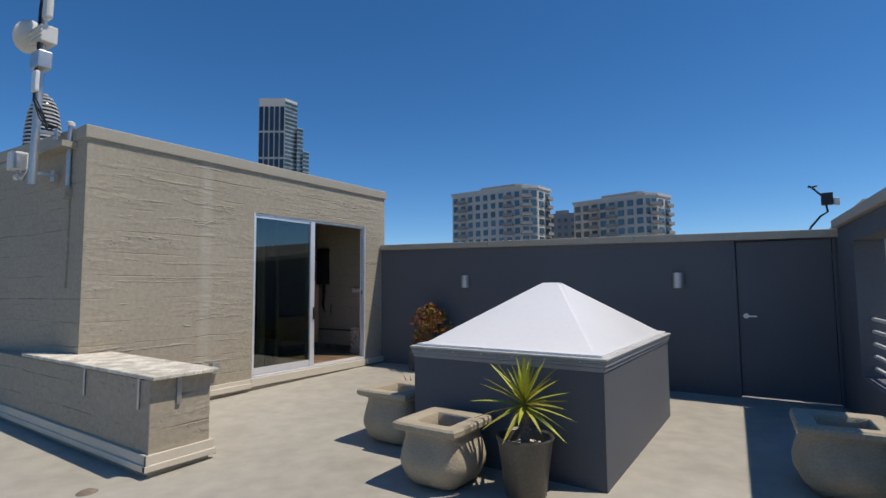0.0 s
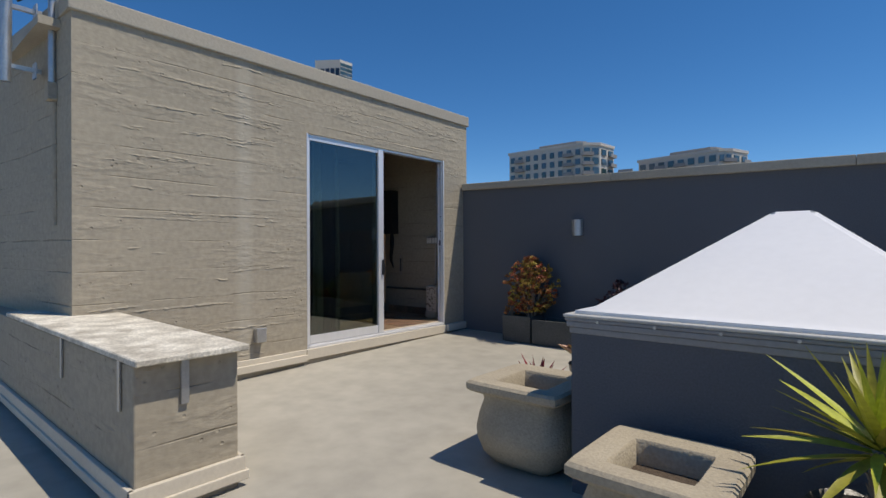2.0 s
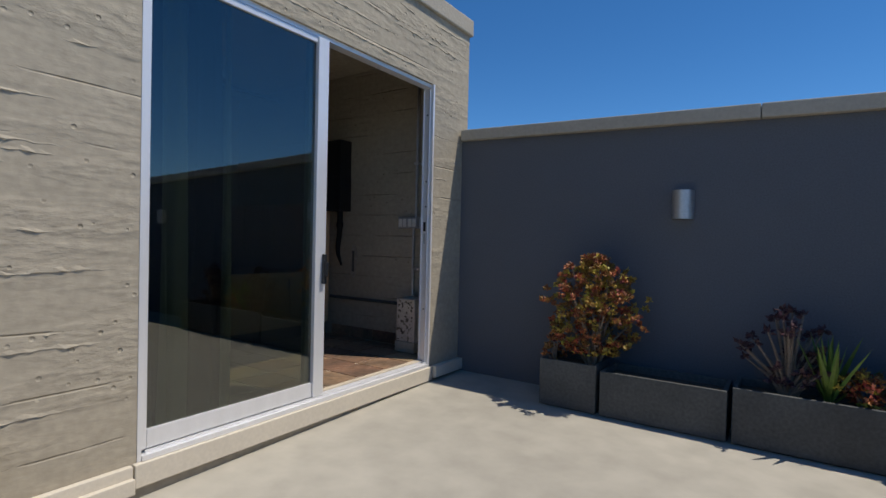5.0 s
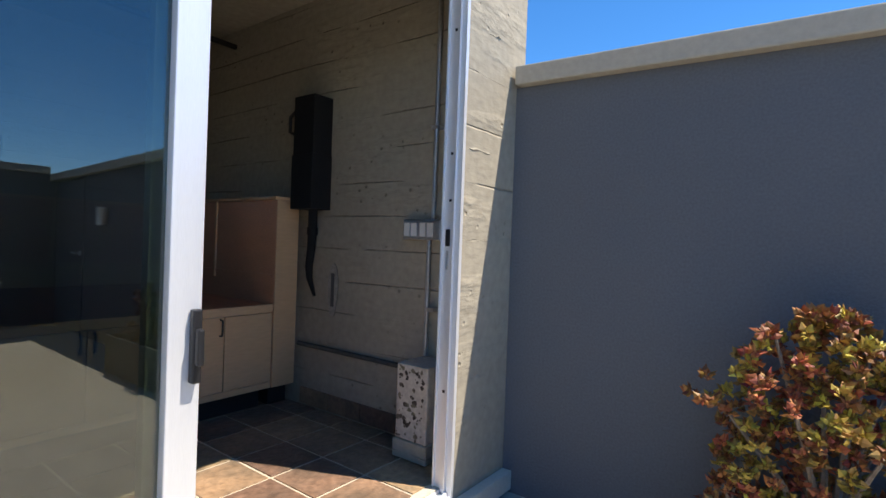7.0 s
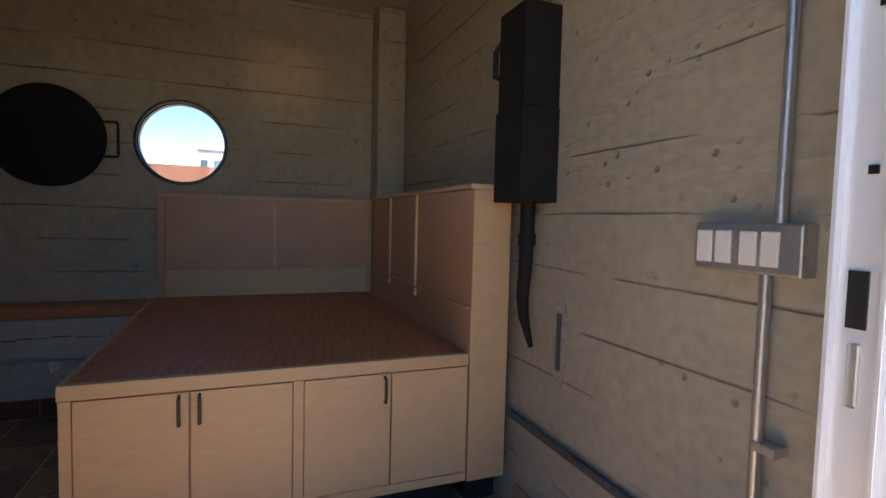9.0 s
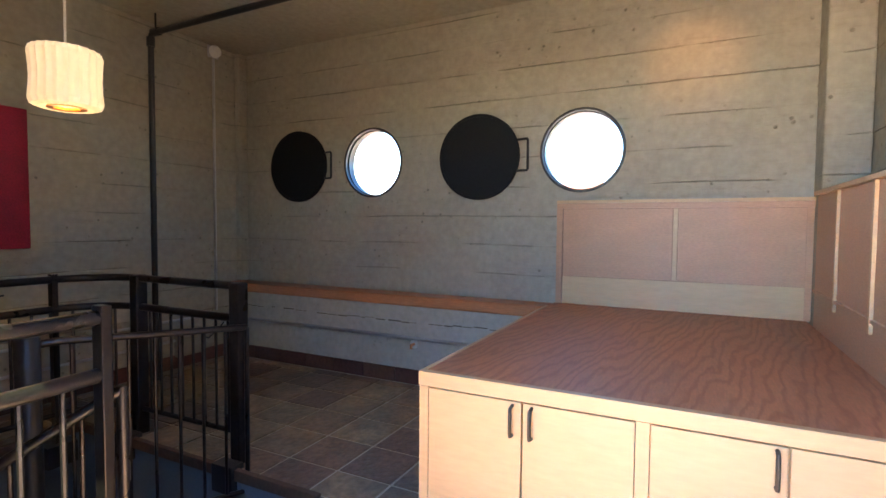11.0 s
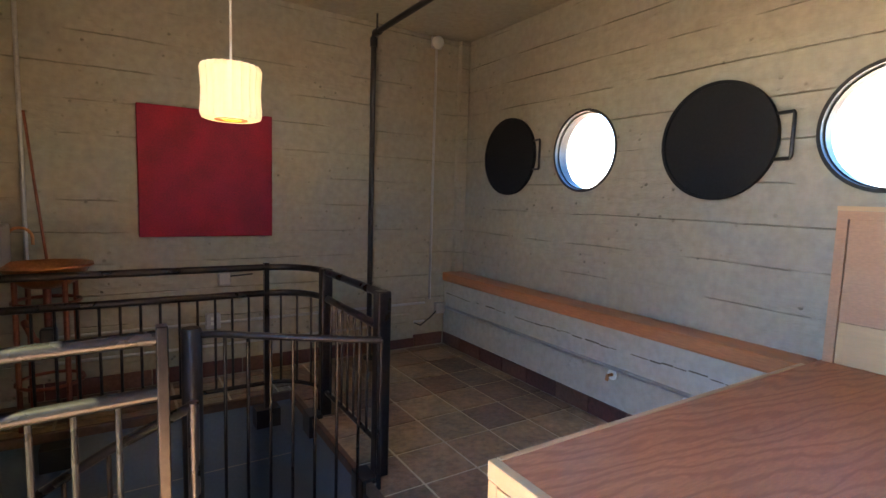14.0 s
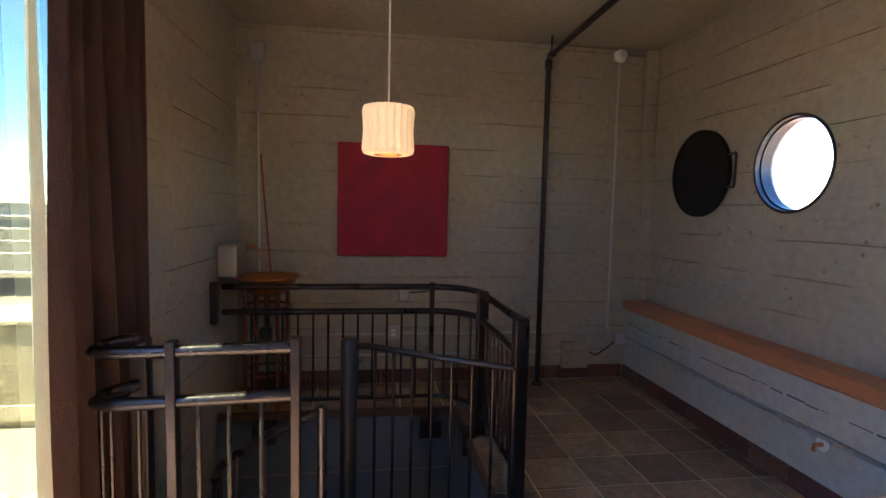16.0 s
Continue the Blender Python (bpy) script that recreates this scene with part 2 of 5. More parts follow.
M_PANEL = mat("warm_maple_panel", (0.54, 0.285, 0.165), 0.45, 0.14, 2.0, 25, 0.03, stretch=(2, 2, 6), tint=(0.48, 0.27, 0.15))
M_BENCH = mat("orange_fir_beam", (0.50, 0.185, 0.08), 0.45, 0.2, 2.0, 22, 0.04, stretch=(6, 0.8, 6), tint=(0.40, 0.14, 0.05))
M_MORTAR = mat("grey_mortar", (0.34, 0.315, 0.27), 0.9, 0.3, 14, 60, 0.4)
M_NOSE = mat("worn_dark_wood", (0.13, 0.07, 0.045), 0.6, 0.3, 5, 40, 0.1)
M_TILE = mat("brown_slate_tile", (0.30, 0.185, 0.115), 0.36, 0.45, 4.0, 30, 0.3, tint=(0.09, 0.085, 0.07), obj=0.28)
M_BASE = mat("red_brown_base_tile", (0.15, 0.06, 0.042), 0.6, 0.3, 5.0, 40, 0.2, obj=0.25)
M_GROUT = mat("pale_grout", (0.58, 0.50, 0.39), 0.9, 0.15, 5, 60, 0.2)
M_RED = mat("crimson_canvas", (0.36, 0.010, 0.030), 0.7, 0.3, 5, 90, 0.15, tint=(0.12, 0.004, 0.012))
M_COPPER = mat("aged_copper", (0.62, 0.27, 0.13), 0.35, 0.25, 10, 60, 0.05, metal=1.0)
M_CUPIPE = mat("brown_copper_pipe", (0.30, 0.10, 0.06), 0.4, 0.25, 10, 60, 0.05, metal=0.7)
M_CURT = mat("brown_woven_curtain", (0.125, 0.07, 0.062), 0.9, 0.2, 14, 120, 0.6, stretch=(3, 3, 1))
M_LINING = mat("cream_curtain_lining", (0.68, 0.67, 0.62), 0.9, 0.06, 5, 120, 0.2)
M_PLINTH = board_concrete("whitewashed_plinth_concrete", (0.47, 0.44, 0.37), (0.33, 0.30, 0.24), 0.4, 0.6, 0.3, 0.4, 0.6)
M_WELL = mat("stairwell_blue_paint", (0.16, 0.20, 0.25), 0.8, 0.1, 1.5, 60, 0.1)
M_TERR = mat("terrazzo_block", (0.52, 0.48, 0.42), 0.5, 0.2, 10, 40, 0.2)
M_SWITCH = mat("white_switch", (0.80, 0.80, 0.76), 0.4, 0.03, 5, 40, 0.02)
M_GLASS = glass("tinted_glass", (0.42, 0.47, 0.40))
M_CLEAR = glass("window_glass", (0.95, 0.97, 0.97), 0.0, 0.05)
M_LAMP = glowing("lit_paper_shade", (1.0, 0.80, 0.52), 0.023)
M_BULB = glowing("warm_bulb", (1.0, 0.72, 0.40), 2.0)
M_GREEN = mat("yellow_green_blade", (0.36, 0.36, 0.04), 0.5, 0.3, 6, 40, 0.1, obj=0.3)
M_AGAVE = mat("yellow_red_agave", (0.42, 0.36, 0.05), 0.45, 0.3, 6, 40, 0.1, tint=(0.30, 0.16, 0.03), obj=0.3, trans=0.3)
M_ALOE = mat("red_green_aloe", (0.22, 0.22, 0.09), 0.45, 0.3, 9, 40, 0.1, tint=(0.2, 0.12, 0.06), obj=0.35, trans=0.15)
M_JADE = mat("coppery_jade_leaf", (0.29, 0.05, 0.022), 0.6, 0.6, 7, 40, 0.1, tint=(0.19, 0.13, 0.03), isl=0.45)
M_JADE_Y = mat("yellow_green_jade_leaf", (0.30, 0.24, 0.035), 0.55, 0.5, 7, 40, 0.1, tint=(0.28, 0.10, 0.02), isl=0.45)
M_DARKLEAF = mat("purple_black_rosette", (0.06, 0.022, 0.03), 0.5, 0.4, 9, 40, 0.1, isl=0.4)
def two_tone(m, tip, start, end, rim):
    """Colour runs along the leaf from its base to a tip colour, and to its margins."""
    n, l = m.node_tree.nodes, m.node_tree.links
    b = n["Principled BSDF"]
    src = b.inputs["Base Color"].links[0].from_socket
    tc = n.new("ShaderNodeTexCoord")
    sep = n.new("ShaderNodeSeparateXYZ")
    l.new(tc.outputs["Object"], sep.inputs[0])
    side = n.new("ShaderNodeMath")
    side.operation = 'ABSOLUTE'
    l.new(sep.outputs[1], side.inputs[0])
    sc = n.new("ShaderNodeMath")
    sc.operation = 'MULTIPLY_ADD'
    sc.inputs[1].default_value = rim
    l.new(side.outputs[0], sc.inputs[0])
    l.new(sep.outputs[0], sc.inputs[2])
    r = n.new("ShaderNodeMapRange")
    r.inputs[1].default_value, r.inputs[2].default_value = start, end
    l.new(sc.outputs[0], r.inputs[0])
    mix = n.new("ShaderNodeMix")
    mix.data_type = 'RGBA'
    mix.inputs[7].default_value = (*tip, 1)
    l.new(src, mix.inputs[6])
    l.new(r.outputs[0], mix.inputs[0])
    l.new(mix.outputs[2], b.inputs["Base Color"])


two_tone(M_AGAVE, (0.30, 0.035, 0.04), 0.75, 1.25, 2.2)
two_tone(M_ALOE, (0.28, 0.03, 0.05), 0.25, 0.8, 1.5)
M_TWIG = mat("grey_brown_stem", (0.22, 0.17, 0.13), 0.85, 0.3, 9, 60, 0.4)
M_CABLE = mat("black_cable", (0.012, 0.012, 0.013), 0.5, 0.1, 5, 40, 0.0)
M_FACADE = mat("pale_precast", (0.60, 0.55, 0.48), 0.8, 0.06, 0.05, 1, 0.0)
M_FACADE2 = mat("grey_precast", (0.30, 0.285, 0.27), 0.8, 0.06, 0.05, 1, 0.0)
M_BRICK = mat("red_brick_wall", (0.24, 0.10, 0.07), 0.9, 0.2, 0.6, 6, 0.2)
M_PANE = mat("teal_window_glass", (0.05, 0.10, 0.12), 0.08, 0.2, 0.1, 1, 0.0, spec=0.9, obj=0.5)
M_DPANE = mat("dark_window_glass", (0.02, 0.03, 0.045), 0.1, 0.2, 0.1, 1, 0.0, spec=0.8, obj=0.4)
M_CITY = mat("distant_city_ground", (0.20, 0.19, 0.17), 0.95, 0.5, 0.02, 0.4, 0.0)
M_COPROOF = mat("verdigris_roof", (0.10, 0.30, 0.30), 0.7, 0.2, 0.3, 2, 0.0)
M_TAN = mat("tan_tile_roof", (0.45, 0.28, 0.13), 0.7, 0.2, 0.3, 2, 0.0)

# ---- mesh helpers ----
def mesh_of(name, bm, m, smooth=False):
    me = bpy.data.meshes.new(name)
    bmesh.ops.recalc_face_normals(bm, faces=bm.faces)
    bm.to_mesh(me)
    bm.free()
    me.materials.append(m)
    if smooth:
        for p in me.polygons:
            p.use_smooth = True
        me.set_sharp_from_angle(angle=rad(40))
    return me


def part(name, bm, m, parent=None, label="", smooth=False):
    ob = new(name, mesh_of(name, bm, m, smooth))
    if parent:
        ob.parent = parent
    return tagged(ob, label)


def thing(name, at, label, category, group="", rz=0, kind=""):
    ob = new(name)
    ob.empty_display_size = 0.05
    ob.matrix_world = pose(*at, 0, 0, rz)
    return tagged(ob, label, category, group, kind)


def struct(name, bm, m, label, category, smooth=False):
    return tagged(part(name, bm, m, None, "", smooth), label, category, "", "structure")


def box(bm, x0, y0, z0, x1, y1, z1, bevel=0.0):
    r = bmesh.ops.create_cube(bm, size=1.0)
    for v in r["verts"]:
        v.co = Vector(((v.co.x + 0.5) * (x1 - x0) + x0, (v.co.y + 0.5) * (y1 - y0) + y0, (v.co.z + 0.5) * (z1 - z0) + z0))
    if bevel:
        es = list({e for v in r["verts"] for e in v.link_edges})
        bmesh.ops.bevel(bm, geom=es, offset=bevel, segments=2, affect='EDGES', profile=0.5)
    return bm


def B(*a, bevel=0.0):
    return box(bmesh.new(), *a, bevel=bevel)


def tube(bm, pts, r, seg=10, closed_ends=True, radii=None):
    """A pipe along a line of points."""
    pts = [Vector(p) for p in pts]
    rings = []
    ref = None
    for i, p in enumerate(pts):
        d = (pts[min(i + 1, len(pts) - 1)] - pts[max(i - 1, 0)]).normalized()
        if ref is None:
            ref = d.orthogonal().normalized()
        ref = (ref - d * ref.dot(d)).normalized()
        o = d.cross(ref)
        rr = radii[i] if radii else r
        rings.append([bm.verts.new(p + (ref * cos(2 * pi * k / seg) + o * sin(2 * pi * k / seg)) * rr) for k in range(seg)])
    for a, b in zip(rings, rings[1:]):
        for k in range(seg):
            bm.faces.new((a[k], a[(k + 1) % seg], b[(k + 1) % seg], b[k]))
    if closed_ends:
        bm.faces.new(rings[0][::-1])
        bm.faces.new(rings[-1])
    return bm


def T(pts, r, seg=10, radii=None):
    return tube(bmesh.new(), pts, r, seg, True, radii)


def lathe(profile, seg=32, wave=None):
    """A turned shape from (radius, height) pairs, about the z axis."""
    bm = bmesh.new()
    rings = []
    for r, z in profile:
        rings.append([bm.verts.new(((r * (wave(k, seg) if wave else 1)) * cos(2 * pi * k / seg), (r * (wave(k, seg) if wave else 1)) * sin(2 * pi * k / seg), z)) for k in range(seg)])
    for a, b in zip(rings, rings[1:]):
        for k in range(seg):
            bm.faces.new((a[k], a[(k + 1) % seg], b[(k + 1) % seg], b[k]))
    return bm


def square_lathe(profile, power=6.0, seg=40):
    """Like lathe, but with a rounded square plan."""
    bm = bmesh.new()
    rings = []
    for r, z, p in profile:
        ring = []
        for k in range(seg):
            a = 2 * pi * k / seg
            c, s = cos(a), sin(a)
            f = (abs(c) ** p + abs(s) ** p) ** (-1 / p)
            ring.append(bm.verts.new((r * f * c, r * f * s, z)))
        rings.append(ring)
    for a, b in zip(rings, rings[1:]):
        for k in range(seg):
            bm.faces.new((a[k], a[(k + 1) % seg], b[(k + 1) % seg], b[k]))
    return bm


def prism(poly, z0, z1):
    bm = bmesh.new()
    a = [bm.verts.new((x, y, z0)) for x, y in poly]
    b = [bm.verts.new((x, y, z1)) for x, y in poly]
    n = len(poly)
    bm.faces.new(a[::-1])
    bm.faces.new(b)
    for i in range(n):
        bm.faces.new((a[i], a[(i + 1) % n], b[(i + 1) % n], b[i]))
    return bm


def disc_x(x0, x1, y, z, r, seg=40, inner=0.0):
    """A disc or ring with its axis along x."""
    bm = bmesh.new()
    rows = []
    for x, rr in (((x0, r), (x1, r)) if not inner else ((x0, inner), (x0, r), (x1, r), (x1, inner))):
        rows.append([bm.verts.new((x, y + rr * cos(2 * pi * k / seg), z + rr * sin(2 * pi * k / seg))) for k in range(seg)])
    if inner:
        rows.append(rows[0])
    else:
        bm.faces.new(rows[0])
        bm.faces.new(rows[1][::-1])
    for a, b in zip(rows, rows[1:]):
        for k in range(seg):
            bm.faces.new((a[k], a[(k + 1) % seg], b[(k + 1) % seg], b[k]))
    return bm


def deck_z(y):
    return -0.02 - 0.02 * (7.6 - y)


# ---- the penthouse shell ----
FX, IX = -6.10, -6.20          # front wall, outer and inner face
WX = -9.61                     # window wall, inner face
RY, BY = 2.76, 7.45            # inner end walls
FLOOR, CEIL = 0.16, 2.96
D0, D1, DT, DB = 4.70, 7.13, 2.57, 0.10   # the door opening

bm = bmesh.new()
box(bm, IX, 2.47, -0.3, FX, D0, 3.18)
box(bm, IX, D1, -0.3, FX, 7.69, 3.18)
box(bm, IX, D0, DT, FX, D1, 3.18)
box(bm, IX, D0, -0.3, FX, D1, 0.02)
struct("wall_east", bm, M_EXT, "beige painted board-formed concrete front wall with rough ridges", "wall")
def ridges(rows, seed):
    """Ragged lips left by the form boards on an x-facing wall: (y0, y1, z0, z1, count)."""
    random.seed(seed)
    bm = bmesh.new()
    for y0, y1, z0, z1, n in rows:
        for k in range(n):
            z = z0 + (z1 - z0) * (round(random.random() * 11) / 11) + random.uniform(-0.05, 0.05)
            L = random.uniform(0.06, 0.3) if k % 3 else random.uniform(0.4, 1.3) * min(1.0, (y1 - y0) / 1.2)
            y = random.uniform(y0, max(y0, y1 - L))
            m = max(4, int(L / 0.03))
            drift, rows3 = random.uniform(-0.02, 0.02), []
            for i in range(m + 1):
                f = i / m
                e = min(1.0, f * 6, (1 - f) * 6)
                h = (0.001 + random.random() ** 2 * 0.008) * e + 0.0004
                t = (0.003 + random.random() * 0.006) * e + 0.0008
                zz = z + drift * f + random.uniform(-0.004, 0.004)
                yy = y + L * f
                rows3.append([bm.verts.new((FX - 0.001, yy, zz + t * 2.6)), bm.verts.new((FX + h, yy, zz)), bm.verts.new((FX - 0.001, yy, zz - t * 0.35))])
            for a, b in zip(rows3, rows3[1:]):
                for q in range(3):
                    bm.faces.new((a[q], a[(q + 1) % 3], b[(q + 1) % 3], b[q]))
            bm.faces.new(rows3[0])
            bm.faces.new(rows3[-1])
    return bm


front = bpy.data.objects["wall_east"]
tagged(part("board_marks", ridges([(2.55, 4.62, 0.2, 3.1, 62), (4.7, 7.6, 2.66, 3.12, 18), (7.16, 7.6, 0.2, 2.6, 3)], 31), M_EXT, front), kind="stuff")
bm = prism([(FX - 0.003, 2.47), (-9.9, 2.20), (-9.9, 2.40), (FX - 0.22, 2.66)], -0.3, 3.18)
struct("wall_south_outer", bm, M_EXT, "beige painted concrete side wall of the penthouse", "wall")
bm = B(WX - 0.139, RY - 0.09, -0.3, IX, RY, 3.1)
struct("wall_south", bm, M_INT, "bare board-marked concrete end wall indoors", "wall")
bm = B(WX - 0.05, BY, -0.3, IX, 7.69, 3.18)
struct("wall_north", bm, M_INT, "bare board-marked concrete wall with patches indoors", "wall")
bm = B(IX - 0.008, RY, FLOOR, IX - 0.002, D0 - 0.001, CEIL)
box(bm, IX - 0.008, D0, DT + 0.02, IX - 0.002, D1, CEIL)
struct("wall_lining", bm, M_INT, "bare concrete inner face of the door wall", "wall")

WINS = [(4.24, 1.895), (5.94, 1.90)]
WR = 0.288
bm = bmesh.new()
ys = [2.4, 4.24 - 0.5, 4.24 + 0.5, 5.94 - 0.5, 5.94 + 0.5, 7.69]
X0, X1 = WX - 0.14, WX
for i in (0, 2, 4):
    box(bm, X0, ys[i], -0.3, X1, ys[i + 1], 3.18)
for cy, cz in WINS:
    box(bm, X0, cy - 0.5, -0.3, X1, cy + 0.5, cz - 0.5)
    box(bm, X0, cy - 0.5, cz + 0.5, X1, cy + 0.5, 3.18)
    seg = 40
    rings = []
    for x, hole in ((X1, False), (X1, True), (X0, True), (X0, False)):
        ring = []
        for k in range(seg):
            a = 2 * pi * k / seg
            c, s = cos(a), sin(a)
            f = 0.5 / max(abs(c), abs(s)) if not hole else WR
            ring.append(bm.verts.new((x, cy + c * f, cz + s * f)))
        rings.append(ring)
    for a, b in zip(rings, rings[1:]):
        for k in range(seg):
            bm.faces.new((a[k], a[(k + 1) % seg], b[(k + 1) % seg], b[k]))
struct("wall_west", bm, M_INT, "bare board-marked concrete wall with two round windows", "wall")

PF = -9.44                     # face of the low plinth under the wooden shelf
bm = B(WX + 0.001, RY + 0.001, FLOOR - 0.01, PF, 5.763, 0.762)
bmesh.ops.subdivide_edges(bm, edges=[e for e in bm.edges if abs(e.verts[0].co.y - e.verts[1].co.y) > 1], cuts=60)
struct("plinth_west", bm, M_PLINTH, "low whitewashed concrete plinth under the wooden shelf", "plinth")
random.seed(19)
bm = bmesh.new()
y, z = RY + 0.05, 0.645
while y < 5.7:
    n = random.uniform(0.03, 0.12)
    z = 0.645 + (z - 0.645) * 0.8 + random.uniform(-0.008, 0.008)
    if random.random() < 0.8:
        h = random.uniform(0.002, 0.007)
        box(bm, PF - 0.004, y, z - h, PF + 0.0015, y + n, z + h * 0.4)
    y += n + random.uniform(0.0, 0.03)
tagged(part("crack", bm, mat("crack_dirt", (0.12, 0.10, 0.075), 0.95, 0.3, 20, 80, 0.3), bpy.data.objects["plinth_west"]), kind="stuff")

struct("ceiling", B(WX, RY, CEIL, IX, BY, CEIL + 0.12), M_INT, "bare concrete ceiling", "ceiling")
struct("roof", B(-9.85, 2.3, 3.09, FX - 0.23, 7.66, 3.16), M_CAP, "flat roof of the penthouse", "roof")
bm = B(FX - 0.26, 2.44, 3.18, FX + 0.03, 7.72, 3.335, bevel=0.012)
struct("trim_coping_east", bm, M_CAP, "painted coping along the penthouse roof edge", "coping")
bm = prism([(FX - 0.263, 2.44), (-9.93, 2.165), (-9.93, 2.45), (FX - 0.263, 2.70)], 3.18, 3.333)
struct("trim_coping_south", bm, M_CAP, "painted coping along the side roof edge", "coping")
struct("trim_coping_rear", B(-9.93, 2.46, 3.18, -9.6, 7.72, 3.333), M_CAP, "painted coping along the rear roof edge", "coping")
struct("trim_coping_north", B(-9.59, 7.43, 3.18, FX - 0.265, 7.72, 3.333), M_CAP, "painted coping along the far roof edge", "coping")

# pilasters in the inner corners
struct("pilaster_north", B(WX, 7.24, FLOOR + 0.02, WX + 0.20, BY - 0.002, CEIL - 0.002, bevel=0.01), M_INT, "square concrete pilaster in the corner", "pilaster")
struct("pilaster_south", B(WX, RY + 0.002, 0.848, WX + 0.10, RY + 0.06, CEIL - 0.002, bevel=0.01), M_INT, "square concrete pilaster in the corner", "pilaster")

# stairwell opening in the floor slab
SX0, SX1, SY0, SY1 = -7.86, IX, 3.30, 5.16
bm = bmesh.new()
box(bm, WX, RY, -0.3, SX0, BY, FLOOR - 0.012)
box(bm, SX0, SY1, -0.3, IX, BY, FLOOR - 0.012)
box(bm, SX0, RY, -0.3, IX, SY0, FLOOR - 0.012)
box(bm, IX, D0, 0.02, -6.16, D1, FLOOR - 0.012)
floor = struct("floor", bm, M_GROUT, "pale grout bed under brown slate tiles", "floor")
bm = bmesh.new()
box(bm, SX0 - 0.1, SY0 - 0.12, -2.9, SX0 - 0.002, SY1 + 0.1, -0.3)
box(bm, SX0, SY0 - 0.12, -2.9, SX1, SY0 - 0.002, -0.3)
box(bm, SX0, SY1 + 0.002, -2.9, SX1, SY1 + 0.1, -0.3)
box(bm, SX1 + 0.002, SY0 - 0.12, -2.9, SX1 + 0.1, SY1 + 0.1, -0.3)
box(bm, SX0 + 0.002, SY0, -0.29, SX0 + 0.012, SY1, FLOOR - 0.05)
box(bm, SX0 + 0.013, SY0 + 0.002, -0.29, SX1, SY0 + 0.012, FLOOR - 0.05)
box(bm, SX0 - 0.1, SY0 - 0.12, -3.0, SX1 + 0.1, SY1 + 0.1, -2.9)
struct("stairwell", bm, M_WELL, "grey-blue painted walls of the stairwell", "stairwell")

# ---- terrace ----
bm = bmesh.new()
gx = [-17, -13.4, -9.72, -7.9, FX - 0.04, -4.0, -1.9, 0.4, 3.2]
gy = [-6, -4, -2, 0, 2.44, 4.0, 5.8, 7.7]
gv = [[bm.verts.new((x, y, deck_z(y))) for y in gy] for x in gx]
for i in range(len(gx) - 1):
    for j in range(len(gy) - 1):
        if not (i in (2, 3) and j >= 4):        # the penthouse stands here
            bm.faces.new((gv[i][j], gv[i + 1][j], gv[i + 1][j + 1], gv[i][j + 1]))
bmesh.ops.delete(bm, geom=[v for v in bm.verts if not v.link_faces], context='VERTS')
r = bmesh.ops.extrude_face_region(bm, geom=bm.faces[:])
for v in r["geom"]:
    if isinstance(v, bmesh.types.BMVert):
        v.co.z -= 0.4
struct("deck", bm, M_DECK, "worn pale grey coated roof deck with stains", "deck")
BT = 2.15


def slope_top(bm):
    """The wall's head falls a little along its length."""
    for v in bm.verts:
        if v.co.z > 2.0:
            v.co.z += 0.085 - 0.026 * (v.co.x + 6.1)


WY = 7.60
bm = bmesh.new()
box(bm, FX + 0.002, WY, -0.3, -0.06, WY + 0.22, BT - 0.08)
box(bm, 0.98, WY, -0.3, 1.3, WY + 0.22, BT - 0.08)
box(bm, -0.06, WY, 1.985, 0.98, WY + 0.22, BT - 0.08)
slope_top(bm)
struct("wall_terrace_north", bm, M_BLUE, "slate blue stucco terrace wall", "wall")
bm = bmesh.new()
x = FX + 0.02
random.seed(3)
while x < 1.25:
    w = 2.4
    box(bm, x, WY - 0.06, BT - 0.08, min(x + w - 0.004, 1.34), WY + 0.28, BT + 0.02, bevel=0.008)
    x += w
slope_top(bm)
struct("trim_coping_terrace", bm, M_CAP, "beige metal coping in lengths on the terrace wall", "coping")
RX = 1.02
OY0, OY1, OZ0, OZ1 = 3.2, 6.75, 0.47, 1.87
bm = bmesh.new()
box(bm, RX, OY1, -0.3, RX + 0.25, WY - 0.002, BT - 0.08)
box(bm, RX, -6, -0.3, RX + 0.25, OY0, BT - 0.08)
box(bm, RX, OY0, -0.3, RX + 0.25, OY1, OZ0)
box(bm, RX, OY0, OZ1, RX + 0.25, OY1, BT - 0.08)
wall_e = struct("wall_terrace_east", bm, M_BLUE, "slate blue stucco side wall with an open window", "wall")
cop_e = struct("trim_coping_side", B(RX - 0.06, -6, BT - 0.08, RX + 0.3, WY - 0.065, BT + 0.018, bevel=0.008), M_CAP, "beige coping on the side wall", "coping")
rail = thing("window_railing", (RX + 0.12, OY0, OZ0), "white painted horizontal tube railing in the wall opening", "railing")
for k in range(5):
    part("bar", T([(0, 0, 0.09 + 0.125 * k), (0, OY1 - OY0, 0.09 + 0.125 * k)], 0.02, 8), M_PALE, rail, smooth=True)
SKEW = Matrix.Translation((RX, WY, 0)) @ pose(0, 0, 0, 0, 0, 5) @ Matrix.Translation((-RX, -WY, 0))
for ob in (wall_e, cop_e, rail):
    ob.matrix_world = SKEW @ (Matrix.Translation(ob.location))
struct("wall_terrace_south", B(-17, -4.2, -0.5, RX + 0.95, -3.9, 0.12), M_BLUE, "low slate blue terrace wall", "wall")
struct("trim_coping_south_wall", B(-17, -4.26, 0.12, RX + 0.9, -3.84, 0.22, bevel=0.008), M_TRIM, "cream coping on the low wall", "coping")
rail = thing("terrace_railing", (-3.0, -4.05, 0.22), "white painted tube railing on the low wall", "railing")
